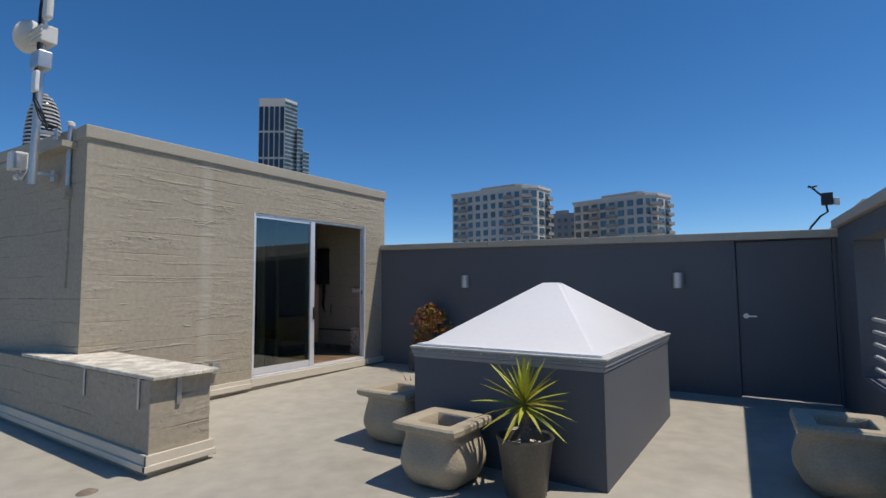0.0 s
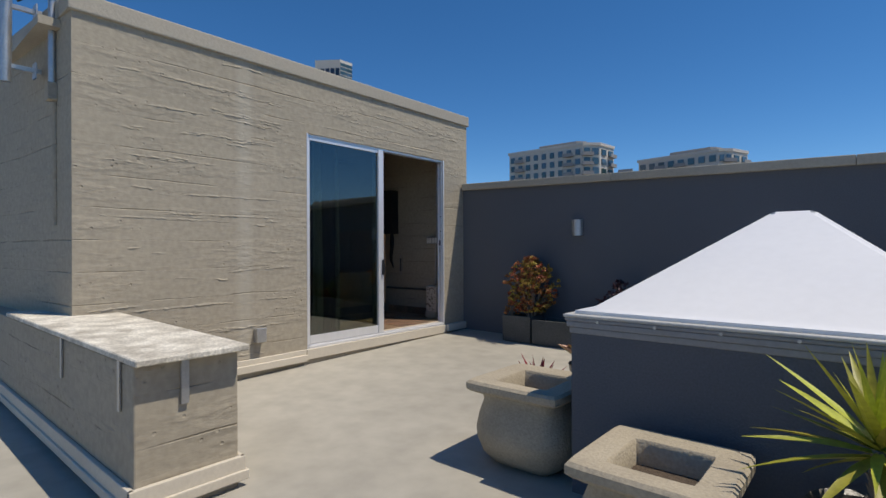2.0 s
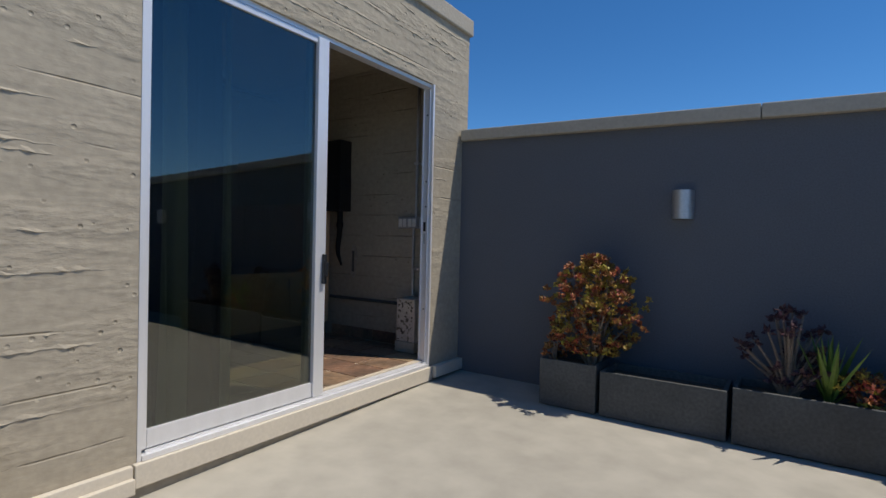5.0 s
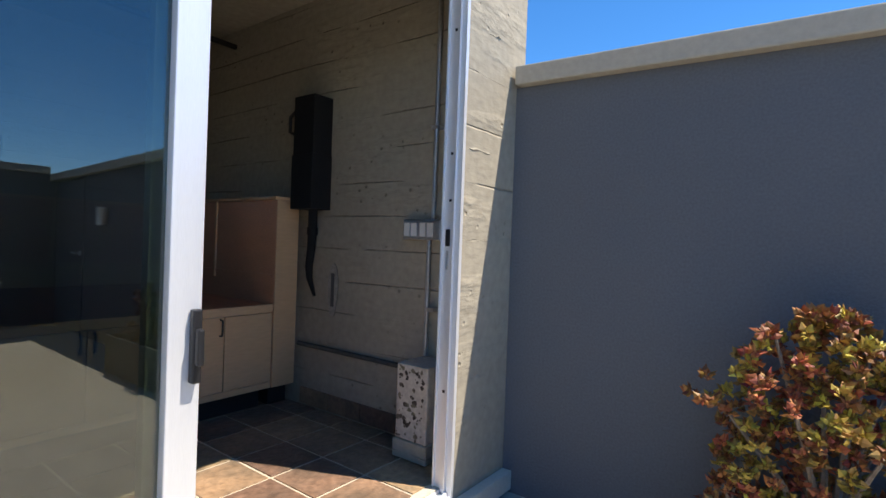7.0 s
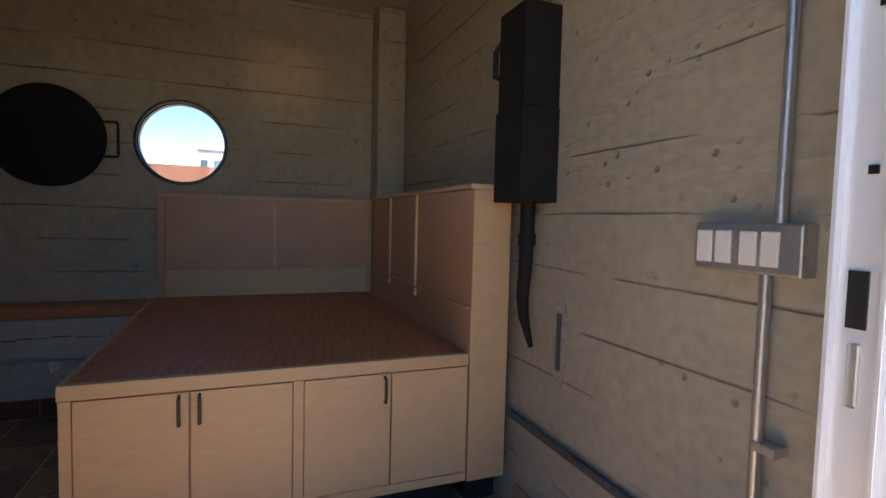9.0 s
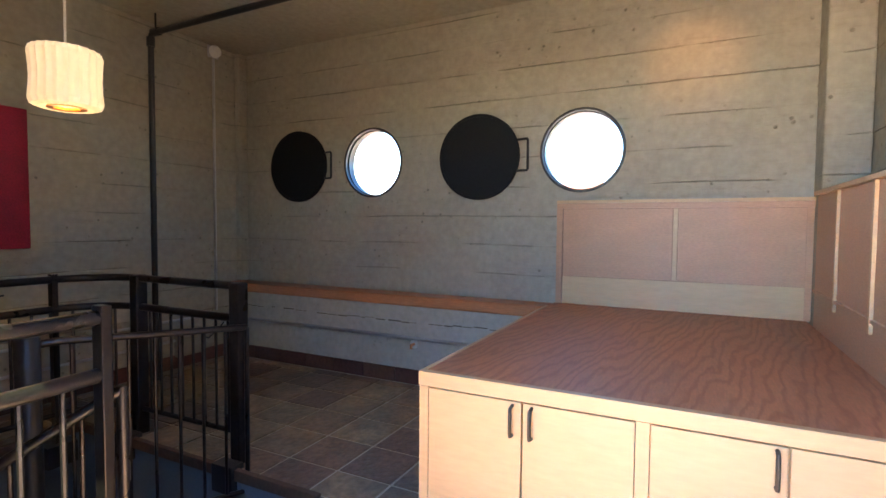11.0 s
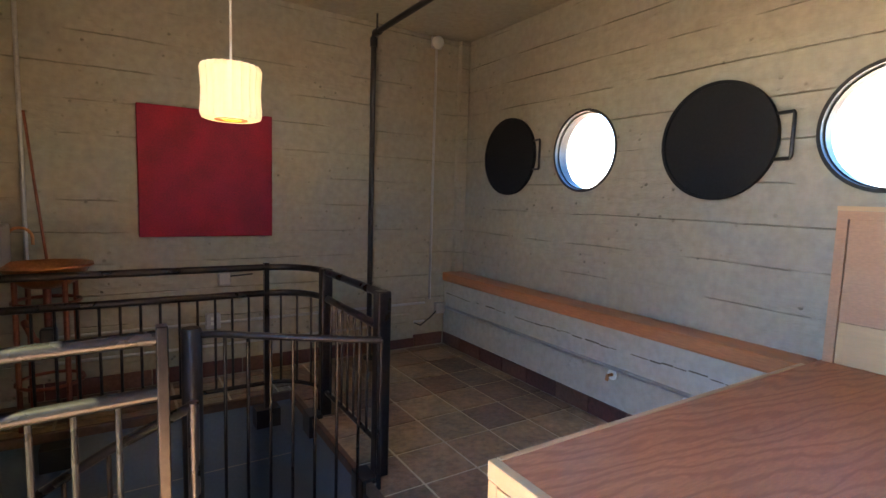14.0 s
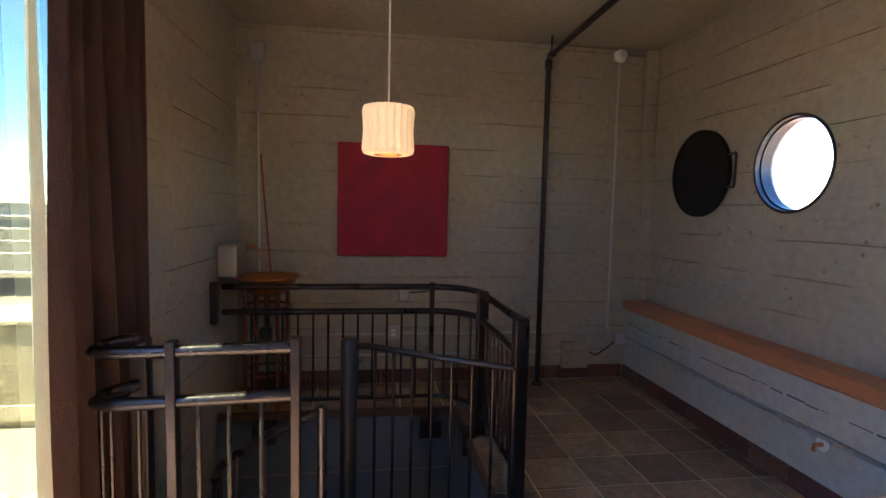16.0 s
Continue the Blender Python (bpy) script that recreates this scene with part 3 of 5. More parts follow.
for k in range(4):
    part("bar", T([(-4, 0, 0.35 + 0.24 * k), (3.9, 0, 0.35 + 0.24 * k)], 0.02, 8), M_PALE, rail, smooth=True)
for k in range(6):
    part("post", B(-4 + 1.55 * k, -0.02, 0, -3.96 + 1.55 * k, 0.02, 1.1), M_PALE, rail)
struct("wall_terrace_west", B(-17, -3.83, -0.6, -16.8, 7.6, 0.5), M_EXT, "low beige concrete wall at the roof's far end", "wall")

# parapet with its flashing
PX1, PY0, PY1, PT = -3.94, 2.20, 2.74, 0.66
struct("parapet", B(-15, PY0, -0.4, PX1, PY1, PT, bevel=0.01), M_EXT, "beige painted rough concrete parapet", "parapet")
bm = bmesh.new()
z0 = 0.0
box(bm, -15, PY0 - 0.03, z0 - 0.06, PX1 + 0.03, PY0 - 0.001, z0 + 0.06, bevel=0.006)
box(bm, PX1 + 0.001, PY0 - 0.03, z0 - 0.06, PX1 + 0.031, PY1 + 0.03, z0 + 0.06, bevel=0.006)
box(bm, -15, PY0 - 0.045, z0 - 0.075, PX1 + 0.045, PY0 - 0.002, z0 - 0.02, bevel=0.006)
box(bm, PX1 + 0.002, PY0 - 0.045, z0 - 0.075, PX1 + 0.046, PY1 + 0.045, z0 - 0.02, bevel=0.006)
box(bm, FX + 0.05, PY1 + 0.001, z0 - 0.06, PX1 + 0.03, PY1 + 0.03, z0 + 0.06, bevel=0.006)
struct("trim_parapet_flashing", bm, M_TRIM, "cream painted metal flashing round the parapet foot", "flashing")
bm = bmesh.new()
box(bm, FX + 0.001, PY1 + 0.05, 0.0, FX + 0.035, D0 - 0.03, 0.10, bevel=0.005)
box(bm, FX + 0.002, PY1 + 0.05, -0.03, FX + 0.06, D0 - 0.03, 0.045, bevel=0.005)
box(bm, FX + 0.001, D1 + 0.03, 0.0, FX + 0.06, WY - 0.002, 0.10, bevel=0.005)
struct("trim_wall_flashing", bm, M_TRIM, "cream painted metal flashing along the wall foot", "flashing")

# stone slab on its steel brackets
slab = thing("stone_counter", (-3.85, 2.18, 0.67), "weathered cream stone slab on steel brackets on the parapet", "counter")
bm = prism([(0.0, 0.0), (0.005, 0.58), (-2.2, 0.62), (-2.248, 0.62), (-2.248, 0.28), (-3.0, 0.25), (-3.0, 0.0)], 0.0, 0.035)
bmesh.ops.bevel(bm, geom=bm.edges[:], offset=0.006, segments=1, affect='EDGES')
part("slab", bm, M_STONE, slab)
for x, y in ((-0.28, 0.012), (-1.35, 0.012)):
    bm = bmesh.new()
    box(bm, x, y - 0.005, -0.26, x + 0.035, y + 0.003, 0)
    part("bracket", bm, M_GALV, slab)
part("bracket", B(-0.083, 0.24, -0.24, -0.07, 0.28, 0), M_GALV, slab)
part("bracket", B(-1.0, 0.563, -0.2, -0.96, 0.6, 0), M_GALV, slab)

# sliding door
door = tagged(thing("door_1", (FX, D0, DB), "aluminium sliding glass door, one half slid open", "door"), kind="structure")
W, Hh = D1 - D0, DT - DB
part("jamb", B(-0.10, 0.0, 0, 0.004, 0.02, Hh), M_ALU, door)
part("jamb", B(-0.10, W - 0.022, 0, 0.004, W, Hh), M_ALU, door)
part("head", B(-0.10, 0.021, Hh - 0.03, -0.022, W - 0.023, Hh), M_ALU, door)
bm = bmesh.new()
box(bm, -0.10, 0.021, 0, 0.012, W - 0.023, 0.025)
for x in (-0.09, -0.065, -0.02):
    box(bm, x, 0.046, 0.0255, x + 0.008, W - 0.023, 0.04)
part("track", bm, M_ALU, door)
part("sill", B(-0.05, -0.02, -0.12, 0.03, W + 0.02, -0.002, bevel=0.006), M_TRIM, door, "cream painted sill")
leaf = new("sliding_leaf")
leaf.parent = door
SL = 1.11
part("stile", B(-0.055, 0.021, 0.045, -0.02, 0.055, Hh - 0.032, bevel=0.003), M_ALU, leaf)
part("stile", B(-0.055, SL, 0.045, -0.005, SL + 0.09, Hh - 0.032, bevel=0.004), M_ALU, leaf)
part("rail", B(-0.055, 0.056, 0.045, -0.02, SL - 0.001, 0.14, bevel=0.003), M_ALU, leaf)
part("rail", B(-0.055, 0.056, Hh - 0.07, -0.02, SL - 0.001, Hh - 0.032, bevel=0.003), M_ALU, leaf)
part("pane", B(-0.04, 0.056, 0.14, -0.034, SL - 0.001, Hh - 0.07), M_GLASS, leaf)
bm = B(-0.004, SL + 0.055, 0.80, 0.022, SL + 0.08, 1.0, bevel=0.005)
box(bm, 0.021, SL + 0.058, 0.85, 0.045, SL + 0.075, 0.95, bevel=0.006)
part("pull_handle", bm, M_BLACK, leaf, "black pull handle with a lock")
part("interlock_stile", B(-0.098, SL - 0.03, 0.045, -0.06, SL + 0.03, Hh - 0.05, bevel=0.003), M_ALU, door)
part("strike_plate", B(-0.075, W - 0.026, 1.19, -0.05, W - 0.0225, 1.27), M_BLACK, door, "black lock strike")
bm = bmesh.new()
for x in (-0.096, -0.03):
    box(bm, x, W - 0.036, 0.03, x + 0.006, W - 0.0225, Hh - 0.046)
part("jamb_track", bm, M_ALU, door)
part("latch_slot", B(-0.07, W - 0.024, 1.08, -0.055, W - 0.0215, 1.17, bevel=0.004), M_GALV, door, "oval steel latch slot")
for z in (0.5, 1.40, 1.62, 2.2):
    part("screw", B(-0.06, W - 0.026, z, -0.048, W - 0.0225, z + 0.012), M_IRON, door)

# gate in the terrace wall
gate = tagged(thing("door_2", (-0.05, WY, 0.0), "slate blue flush steel door, closed, in the terrace wall", "door"), kind="structure")
part("leaf", B(0.02, 0.012, 0.01, 1.01, 0.06, 1.965, bevel=0.004), M_BLUE, gate)
# Added panel behind the leaf, blocks sky light in the frame gaps.
part("gap_backing", B(-0.005, 0.062, 0.0, 1.028, 0.08, 1.98), M_BLUE, gate)
part("frame", B(-0.03, -0.012, 0.0, 0.012, 0.1, 2.0, bevel=0.004), M_BLUE, gate)
part("frame", B(1.018, -0.012, 0.0, 1.05, 0.1, 2.0, bevel=0.004), M_BLUE, gate)
bm = T([(0.10, 0.012, 1.02), (0.10, -0.035, 1.02), (0.10, -0.045, 1.02), (0.13, -0.05, 1.02), (0.22, -0.05, 1.02)], 0.011, 8)
tube(bm, [(0.10, 0.012, 1.02), (0.10, -0.006, 1.02)], 0.033, 16)
part("lever_handle", bm, M_ALU, gate, "chrome lever handle", smooth=True)
for z in (0.25, 1.0, 1.7):
    part("hinge", T([(1.014, -0.008, z), (1.014, -0.008, z + 0.1)], 0.009, 8), M_BLUE, gate)

# ---- skylight ----
KX0, KX1, KY0, KY1, KZ = -2.46, -0.62, 3.82, 6.30, 0.88
sk = thing("skylight", ((KX0 + KX1) / 2, (KY0 + KY1) / 2, deck_z(5)), "white pyramid roof skylight on a slate blue curb", "skylight")
hx, hy, kz = (KX1 - KX0) / 2, (KY1 - KY0) / 2, KZ - deck_z(5)
part("curb", B(-hx + 0.035, -hy + 0.035, -0.06, hx - 0.035, hy - 0.035, kz - 0.1), M_BLUE, sk)
for k, (o, za, zb, mm) in enumerate(((0.026, -0.105, -0.07, M_CURBS), (0.014, -0.07, -0.038, M_CURBS), (0.007, -0.038, -0.018, M_CURBS), (0.0, -0.018, 0.0, M_CURB))):
    part("flashing_strip", B(-hx + o, -hy + o, kz + za + 0.001, hx - o, hy - o, kz + zb, bevel=0.006), mm, sk)
bm = bmesh.new()
lv = []
for f, z, rx, ry in ((0, 0.001, hx - 0.05, hy - 0.05), (0, 0.018, hx - 0.05, hy - 0.05), (1, 0.03, hx - 0.11, hy - 0.11), (2, 0.57, 0.12, 0.05), (3, 0.58, 0.09, 0.02)):
    lv.append([bm.verts.new((sx * rx, sy * ry, kz + z)) for sx, sy in ((-1, -1), (1, -1), (1, 1), (-1, 1))])
for a, b in zip(lv, lv[1:]):
    for k in range(4):
        bm.faces.new((a[k], a[(k + 1) % 4], b[(k + 1) % 4], b[k]))
bm.faces.new(lv[-1])
bmesh.ops.bevel(bm, geom=[e for e in bm.edges if abs(e.verts[0].co.z - e.verts[1].co.z) > 0.2], offset=0.03, segments=3, affect='EDGES')
part("dome", bm, M_WHITE, sk, "white acrylic pyramid", smooth=True)
for k in range(6):
    part("screw", T([(-hx + 0.2 + k * (2 * hx - 0.4) / 5, -hy - 0.001, kz - 0.03), (-hx + 0.2 + k * (2 * hx - 0.4) / 5, -hy - 0.008, kz - 0.03)], 0.008, 6), M_GALV, sk)

# ---- sconces ----
def sconce(x, z):
    s = thing("wall_sconce", (x, WY, z), "half-round brushed metal wall light, unlit", "wall lamp", "terrace wall lights")
    bm = bmesh.new()
    n = 14
    lo, hi = [], []
    for k in range(n + 1):
        a = pi * k / n
        lo.append(bm.verts.new((0.075 * cos(a), -0.012 - 0.09 * sin(a), 0)))
        hi.append(bm.verts.new((0.075 * cos(a), -0.012 - 0.09 * sin(a), 0.21)))
    for k in range(n):
        bm.faces.new((lo[k], lo[k + 1], hi[k + 1], hi[k]))
    bm.faces.new(hi)
    bm.faces.new(lo[::-1])
    bm.faces.new((lo[0], hi[0], hi[-1], lo[-1]))
    part("shade", bm, M_GALV, s, smooth=True)
    part("back_plate", B(-0.07, -0.012, 0.01, 0.07, 0, 0.2), M_GALV, s)


sconce(-4.155, 1.41)
sconce(-0.73, 1.38)

box_out = thing("outlet_box", (FX, 4.09, 0.27), "grey weatherproof outlet box on the concrete wall", "outlet")
part("body", B(0, -0.05, 0, 0.07, 0.05, 0.14, bevel=0.008), M_GALV, box_out)
part("cover", B(0.071, -0.055, 0.0, 0.085, 0.055, 0.15, bevel=0.006), M_GALV, box_out)

# ---- planters and plants ----
def urn(x, y, s, rz, label):
    u = thing("stone_urn", (x, y, deck_z(y)), label, "planter", "cast stone urns", rz)
    prof = [(0.17, 0, 6), (0.21, 0.01, 5), (0.27, 0.06, 3.2), (0.315, 0.15, 2.8), (0.32, 0.20, 2.8), (0.30, 0.28, 3.0), (0.255, 0.37, 4.5), (0.25, 0.41, 6)]
    bm = square_lathe([(r * s, z * s, p) for r, z, p in prof])
    bm.faces.new([v for v in bm.verts if v.co.z < 1e-6][::-1])
    part("belly", bm, M_URN, u, smooth=True)
    bm = square_lathe([(0.25 * s, 0.41 * s, 8), (0.29 * s, 0.425 * s, 16), (0.305 * s, 0.44 * s, 20), (0.305 * s, 0.475 * s, 20), (0.29 * s, 0.49 * s, 20), (0.175 * s, 0.482 * s, 20), (0.165 * s, 0.47 * s, 20), (0.16 * s, 0.36 * s, 20)])
    part("rim", bm, M_URN, u, smooth=True)
    bm = square_lathe([(0.001, 0.37 * s, 20), (0.162 * s, 0.37 * s, 20)])
    part("soil", bm, M_SOIL, u)
    return u


urn(-1.83, 3.45, 0.98, 0, "beige cast stone urn with a square rim and bulging belly")
urn(-2.80, 4.10, 1.04, 0, "beige cast stone urn beside the skylight curb")
urn(0.80, 4.78, 1.03, 4, "cast stone urn in the shade of the side wall")


def blade(length, width, thick, droop, fold=0.25, n=7, toothed=False):
    """A pointed leaf along +x that bends downwards, with a keel."""
    bm = bmesh.new()
    rows = []
    for i in range(n + 1):
        f = i / n
        w = width * (min(1, 0.45 + f * 2.2) if f < 0.25 else (1 - ((f - 0.25) / 0.75) ** 1.7)) * 0.5 + 0.0008
        x = length * f
        z = -droop * f * f
        up = w * fold
        if toothed and i % 2 and i < n:
            w *= 1.12
        rows.append([bm.verts.new((x, -w, z + up)), bm.verts.new((x, 0, z)), bm.verts.new((x, w, z + up)), bm.verts.new((x, 0, z - thick * (1 - f)))])
    for a, b in zip(rows, rows[1:]):
        for k in range(4):
            bm.faces.new((a[k], a[(k + 1) % 4], b[(k + 1) % 4], b[k]))
    bm.faces.new(rows[0])
    bm.faces.new(rows[-1][::-1])
    return bm


def broad_leaf(length, width, thick, droop, fold=0.25, n=9):
    """A fleshy, cupped leaf, broadest past its middle, with toothed margins and a sharp tip."""
    bm = bmesh.new()
    rows = []
    for i in range(n + 1):
        f = i / n
        w = width * 0.5 * (0.45 + 0.55 * sin(pi * min(1, f / 0.55) / 2) if f < 0.55 else max(0.01, (1 - ((f - 0.55) / 0.45) ** 1.6)))
        if i % 2 and 1 < i < n:
            w *= 1.07
        x, z = length * f, -droop * f * f + 0.10 * f ** 3
        up = w * fold
        rows.append([bm.verts.new(p) for p in ((x, -w, z + up * 1.6), (x, -w * 0.5, z + up * 0.4), (x, 0, z), (x, w * 0.5, z + up * 0.4), (x, w, z + up * 1.6), (x, 0, z - thick * (1 - f * 0.9)))])
    for a, b in zip(rows, rows[1:]):
        for k in range(6):
            bm.faces.new((a[k], a[(k + 1) % 6], b[(k + 1) % 6], b[k]))
    bm.faces.new(rows[0])
    bm.faces.new(rows[-1][::-1])
    return bm


def rosette(parent, m, centre, count, lmin, lmax, width, thick, e0, e1, seed, droop=0.05, fold=0.25, name="leaf", shape=None):
    random.seed(seed)
    kinds = [mesh_of("leaf", (shape or blade)(1.0, width, thick, d * droop, fold), m, True) for d in (0.2, 1.0, 1.8)]
    for k in range(count):
        f = k / (count - 1)
        el = e0 + (e1 - e0) * f + random.uniform(-7, 7)
        ob = new(name, kinds[min(2, int((1 - f) * 3))])
        ob.parent = parent
        s = random.uniform(lmin, lmax) * (1.0 if f < 0.8 else 0.85)
        ob.matrix_local = Matrix.Translation(Vector(centre) + Vector((0, 0, 0.06 * f))) @ pose(0, 0, 0, random.uniform(-12, 12), -el, k * 137.5 + random.uniform(-8, 8)) @ Matrix.Scale(s, 4)


py = 3.52
pot = thing("yucca_pot", (-1.15, py, deck_z(py)), "tapered dark textured pot with a spiky yellow-green yucca", "potted plant")
bm = lathe([(0.001, 0), (0.135, 0), (0.15, 0.02), (0.20, 0.39), (0.215, 0.42), (0.21, 0.435), (0.19, 0.42), (0.178, 0.34)], 36)
part("pot", bm, M_POT, pot, smooth=True)
part("soil", lathe([(0.001, 0.345), (0.18, 0.34)], 24), M_SOIL, pot)
bm = bmesh.new()
random.seed(5)
for k in range(90):
    a, r = random.uniform(0, 2 * pi), 0.165 * math.sqrt(random.random())
    bmesh.ops.create_icosphere(bm, subdivisions=1, radius=random.uniform(0.008, 0.015), matrix=Matrix.Translation((r * cos(a), r * sin(a), 0.35)) @ Matrix.Diagonal((1, 1.3, 0.6, 1)))
tagged(part("pebbles", bm, M_PEB, pot), kind="stuff")
bm = T([(0, 0, 0.34), (0.006, 0, 0.42), (0.0, 0.004, 0.50), (0.0, 0, 0.60), (0, 0, 0.66)], 0.03, 10, [0.036, 0.03, 0.028, 0.03, 0.02])
for k in range(46):
    a, z = k * 2.4, 0.36 + 0.0055 * k
    bmesh.ops.create_cone(bm, segments=4, radius1=0.012, radius2=0.001, depth=0.03, cap_ends=True, matrix=Matrix.Translation((0.03 * cos(a), 0.03 * sin(a), z)) @ pose(0, 0, 0, 0, 0, math.degrees(a)) @ pose(0, 0, 0, 0, 35, 0))
part("trunk", bm, M_TWIG, pot, smooth=False)
rosette(pot, M_GREEN, (0, 0, 0.63), 46, 0.30, 0.43, 0.105, 0.012, -25, 84, 11, 0.08, 0.3)

ay = 5.5
ag = thing("agave_pot", (-3.04, ay, deck_z(ay)), "dark pot with a large yellow and red agave rosette", "potted plant")
part("pot", lathe([(0.001, 0), (0.15, 0), (0.165, 0.02), (0.195, 0.27), (0.2, 0.29), (0.18, 0.29), (0.175, 0.25), (0.001, 0.25)], 32), M_POT, ag, smooth=True)
rosette(ag, M_AGAVE, (0, 0, 0.26), 17, 0.29, 0.36, 0.50, 0.05, 2, 80, 4, 0.05, 0.35, shape=broad_leaf)
rosette(ag, M_DARKLEAF, (0, 0, 0.25), 11, 0.26, 0.36, 0.30, 0.04, -60, -15, 8, 0.3, 0.3, shape=broad_leaf)
al = thing("aloe_pot", (-3.2, 4.85, deck_z(4.85)), "low pot with a pointed red-tipped aloe", "potted plant")
part("pot", lathe([(0.001, 0), (0.12, 0), (0.15, 0.14), (0.15, 0.16), (0.13, 0.16), (0.001, 0.14)], 28), M_POT, al, smooth=True)
rosette(al, M_ALOE, (0, 0, 0.15), 34, 0.20, 0.32, 0.17, 0.05, 5, 82, 6, -0.02, 0.3)


def trough(x0, x1, label, top=0.33):
    y0, y1 = 7.14, 7.50
    t = thing("planter_trough", ((x0 + x1) / 2, (y0 + y1) / 2, deck_z(7.14)), label, "planter", "troughs along the wall")
    hx, hy, h, w = (x1 - x0) / 2, (y1 - y0) / 2, top - deck_z(7.14), 0.025
    bm = bmesh.new()
    box(bm, -hx, -hy, 0.01, hx, -hy + w, h, bevel=0.005)
    box(bm, -hx, hy - w, 0.01, hx, hy, h, bevel=0.005)
    box(bm, -hx, -hy + w, 0.01, -hx + w, hy - w, h - 0.001)
    box(bm, hx - w, -hy + w, 0.01, hx, hy - w, h - 0.001)
    part("wall", bm, M_TROUGH, t)
    part("soil", B(-hx + w, -hy + w, 0.0, hx - w, hy - w, h - 0.05), M_SOIL, t)
    return t


trough(-5.06, -4.63, "square grey fibre-cement planter, weathered")
trough(-4.60, -3.80, "long dark grey planter trough, bare soil", 0.30)
trough(-3.77, -2.94, "long grey planter trough full of succulents")
trough(-2.91, -2.1, "long grey planter trough with dark rosettes")


def leaf_cloud(bm, pts, size, per, seed):
    """Clumps of small thick oval leaves round each point."""
    random.seed(seed)
    for p in pts:
        for k in range(per):
            a, el = random.uniform(0, 2 * pi), random.uniform(-0.3, 1.3)
            d = Vector((cos(a) * cos(el), sin(a) * cos(el), sin(el)))
            s = size * random.uniform(0.7, 1.3)
            o = Vector(p) + d * s * random.uniform(0.5, 1.3)
            u = d.orthogonal().normalized()
            u = (u * cos(k) + d.cross(u) * sin(k)).normalized()
            n = d.cross(u).normalized()
            tip, base = o + d * s, o - d * s * 0.4
            vs = [bm.verts.new(q) for q in (base, o + u * s * 0.62, tip, o - u * s * 0.62, o + n * s * 0.3, o - n * s * 0.18)]
            for i in range(4):
                bm.faces.new((vs[i], vs[(i + 1) % 4], vs[4]))
                bm.faces.new((vs[(i + 1) % 4], vs[i], vs[5]))


def shrub(name, at, label, m, rx, ry, h0, h1, n, size, per, seed, stems=9, second=None):
    s = thing(name, at, label, "shrub")
    random.seed(seed)
    pts = []
    while len(pts) < n:
        a, r, f = random.uniform(0, 2 * pi), math.sqrt(random.random()), random.random()
        w = math.sqrt(max(0.05, 1 - (2 * f - 0.9) ** 2)) * random.uniform(0.75, 1.1)
        pts.append(Vector((rx * r * w * cos(a), ry * r * w * sin(a), h0 + (h1 - h0) * f)))
    bm = bmesh.new()
    for k in range(stems):
        e = pts[k * len(pts) // stems]
        tube(bm, [(e.x * 0.12, e.y * 0.12, 0), (e.x * 0.4, e.y * 0.4, e.z * 0.5), e], 0.01, 6, True, [0.016, 0.011, 0.005])
    tagged(part("stems", bm, M_TWIG, s), kind="stuff")
    bm = bmesh.new()
    ripe = pts[::5] + pts[1::5] if second else []
    leaf_cloud(bm, [p for p in pts if p not in ripe], size, per, seed + 1)
    tagged(part("foliage", bm, m, s), kind="stuff")
    if second:
        bm = bmesh.new()
        leaf_cloud(bm, ripe, size, per, seed + 2)
        tagged(part("foliage", bm, second, s, "yellow-green leaf clusters"), kind="stuff")
    return s


shrub("jade_bush", (-4.71, 7.33, 0.28), "bushy jade plant with coppery red and yellow leaves", M_JADE, 0.44, 0.28, 0.10, 0.83, 380, 0.020, 16, 21, 14, M_JADE_Y)
shrub("jade_sprig", (-5.0, 7.28, 0.28), "low trailing jade stems at the planter's corner", M_JADE, 0.12, 0.12, 0.0, 0.22, 24, 0.02, 10, 25, 5)
shrub("aeonium_clump", (-3.48, 7.33, 0.28), "leggy dark purple aeonium rosettes on bare stems", M_DARKLEAF, 0.32, 0.17, 0.08, 0.56, 44, 0.026, 12, 31, 44)
shrub("low_jade_clump", (-3.10, 7.30, 0.28), "low coppery jade succulent spilling over the trough", M_JADE, 0.19, 0.17, 0.02, 0.22, 60, 0.02, 12, 35, 8, M_JADE_Y)
shrub("aeonium_bush", (-2.62, 7.30, 0.26), "dark twisted aeonium on pale bare stems", M_DARKLEAF, 0.30, 0.19, -0.02, 0.56, 54, 0.026, 12, 41, 54)
gr = thing("green_aloe", (-3.28, 7.28, 0.28), "upright bright green aloe in the trough", "succulent")
rosette(gr, mat("bright_green_leaf", (0.12, 0.20, 0.03), 0.5, 0.3, 8, 40, 0.1, obj=0.2), (0, 0, 0), 18, 0.32, 0.44, 0.10, 0.03, 50, 86, 51, 0.0)

# ---- mast with aerials ----
MX, MY = -6.73, 2.16
mast = thing("antenna_mast", (MX, MY, 2.66), "grey steel mast with a dish and aerials clamped to the wall", "antenna mast")
part("pole", T([(0, 0, 0), (0.0, 0, 3.1)], 0.042, 14), M_GALV, mast, smooth=True)
for z in (0.12, 0.62):
    bm = B(-0.02, 0.03, z, 0.02, 0.24, z + 0.035)
    box(bm, -0.06, 0.19, z - 0.05, 0.06, 0.20, z + 0.08)
    part("wall_bracket", bm, M_GALV, mast)
bm = lathe([(0.0, 0.0), (0.1, 0.008), (0.2, 0.035), (0.27, 0.08), (0.275, 0.09), (0.265, 0.085), (0.19, 0.05), (0.001, 0.02)], 32)
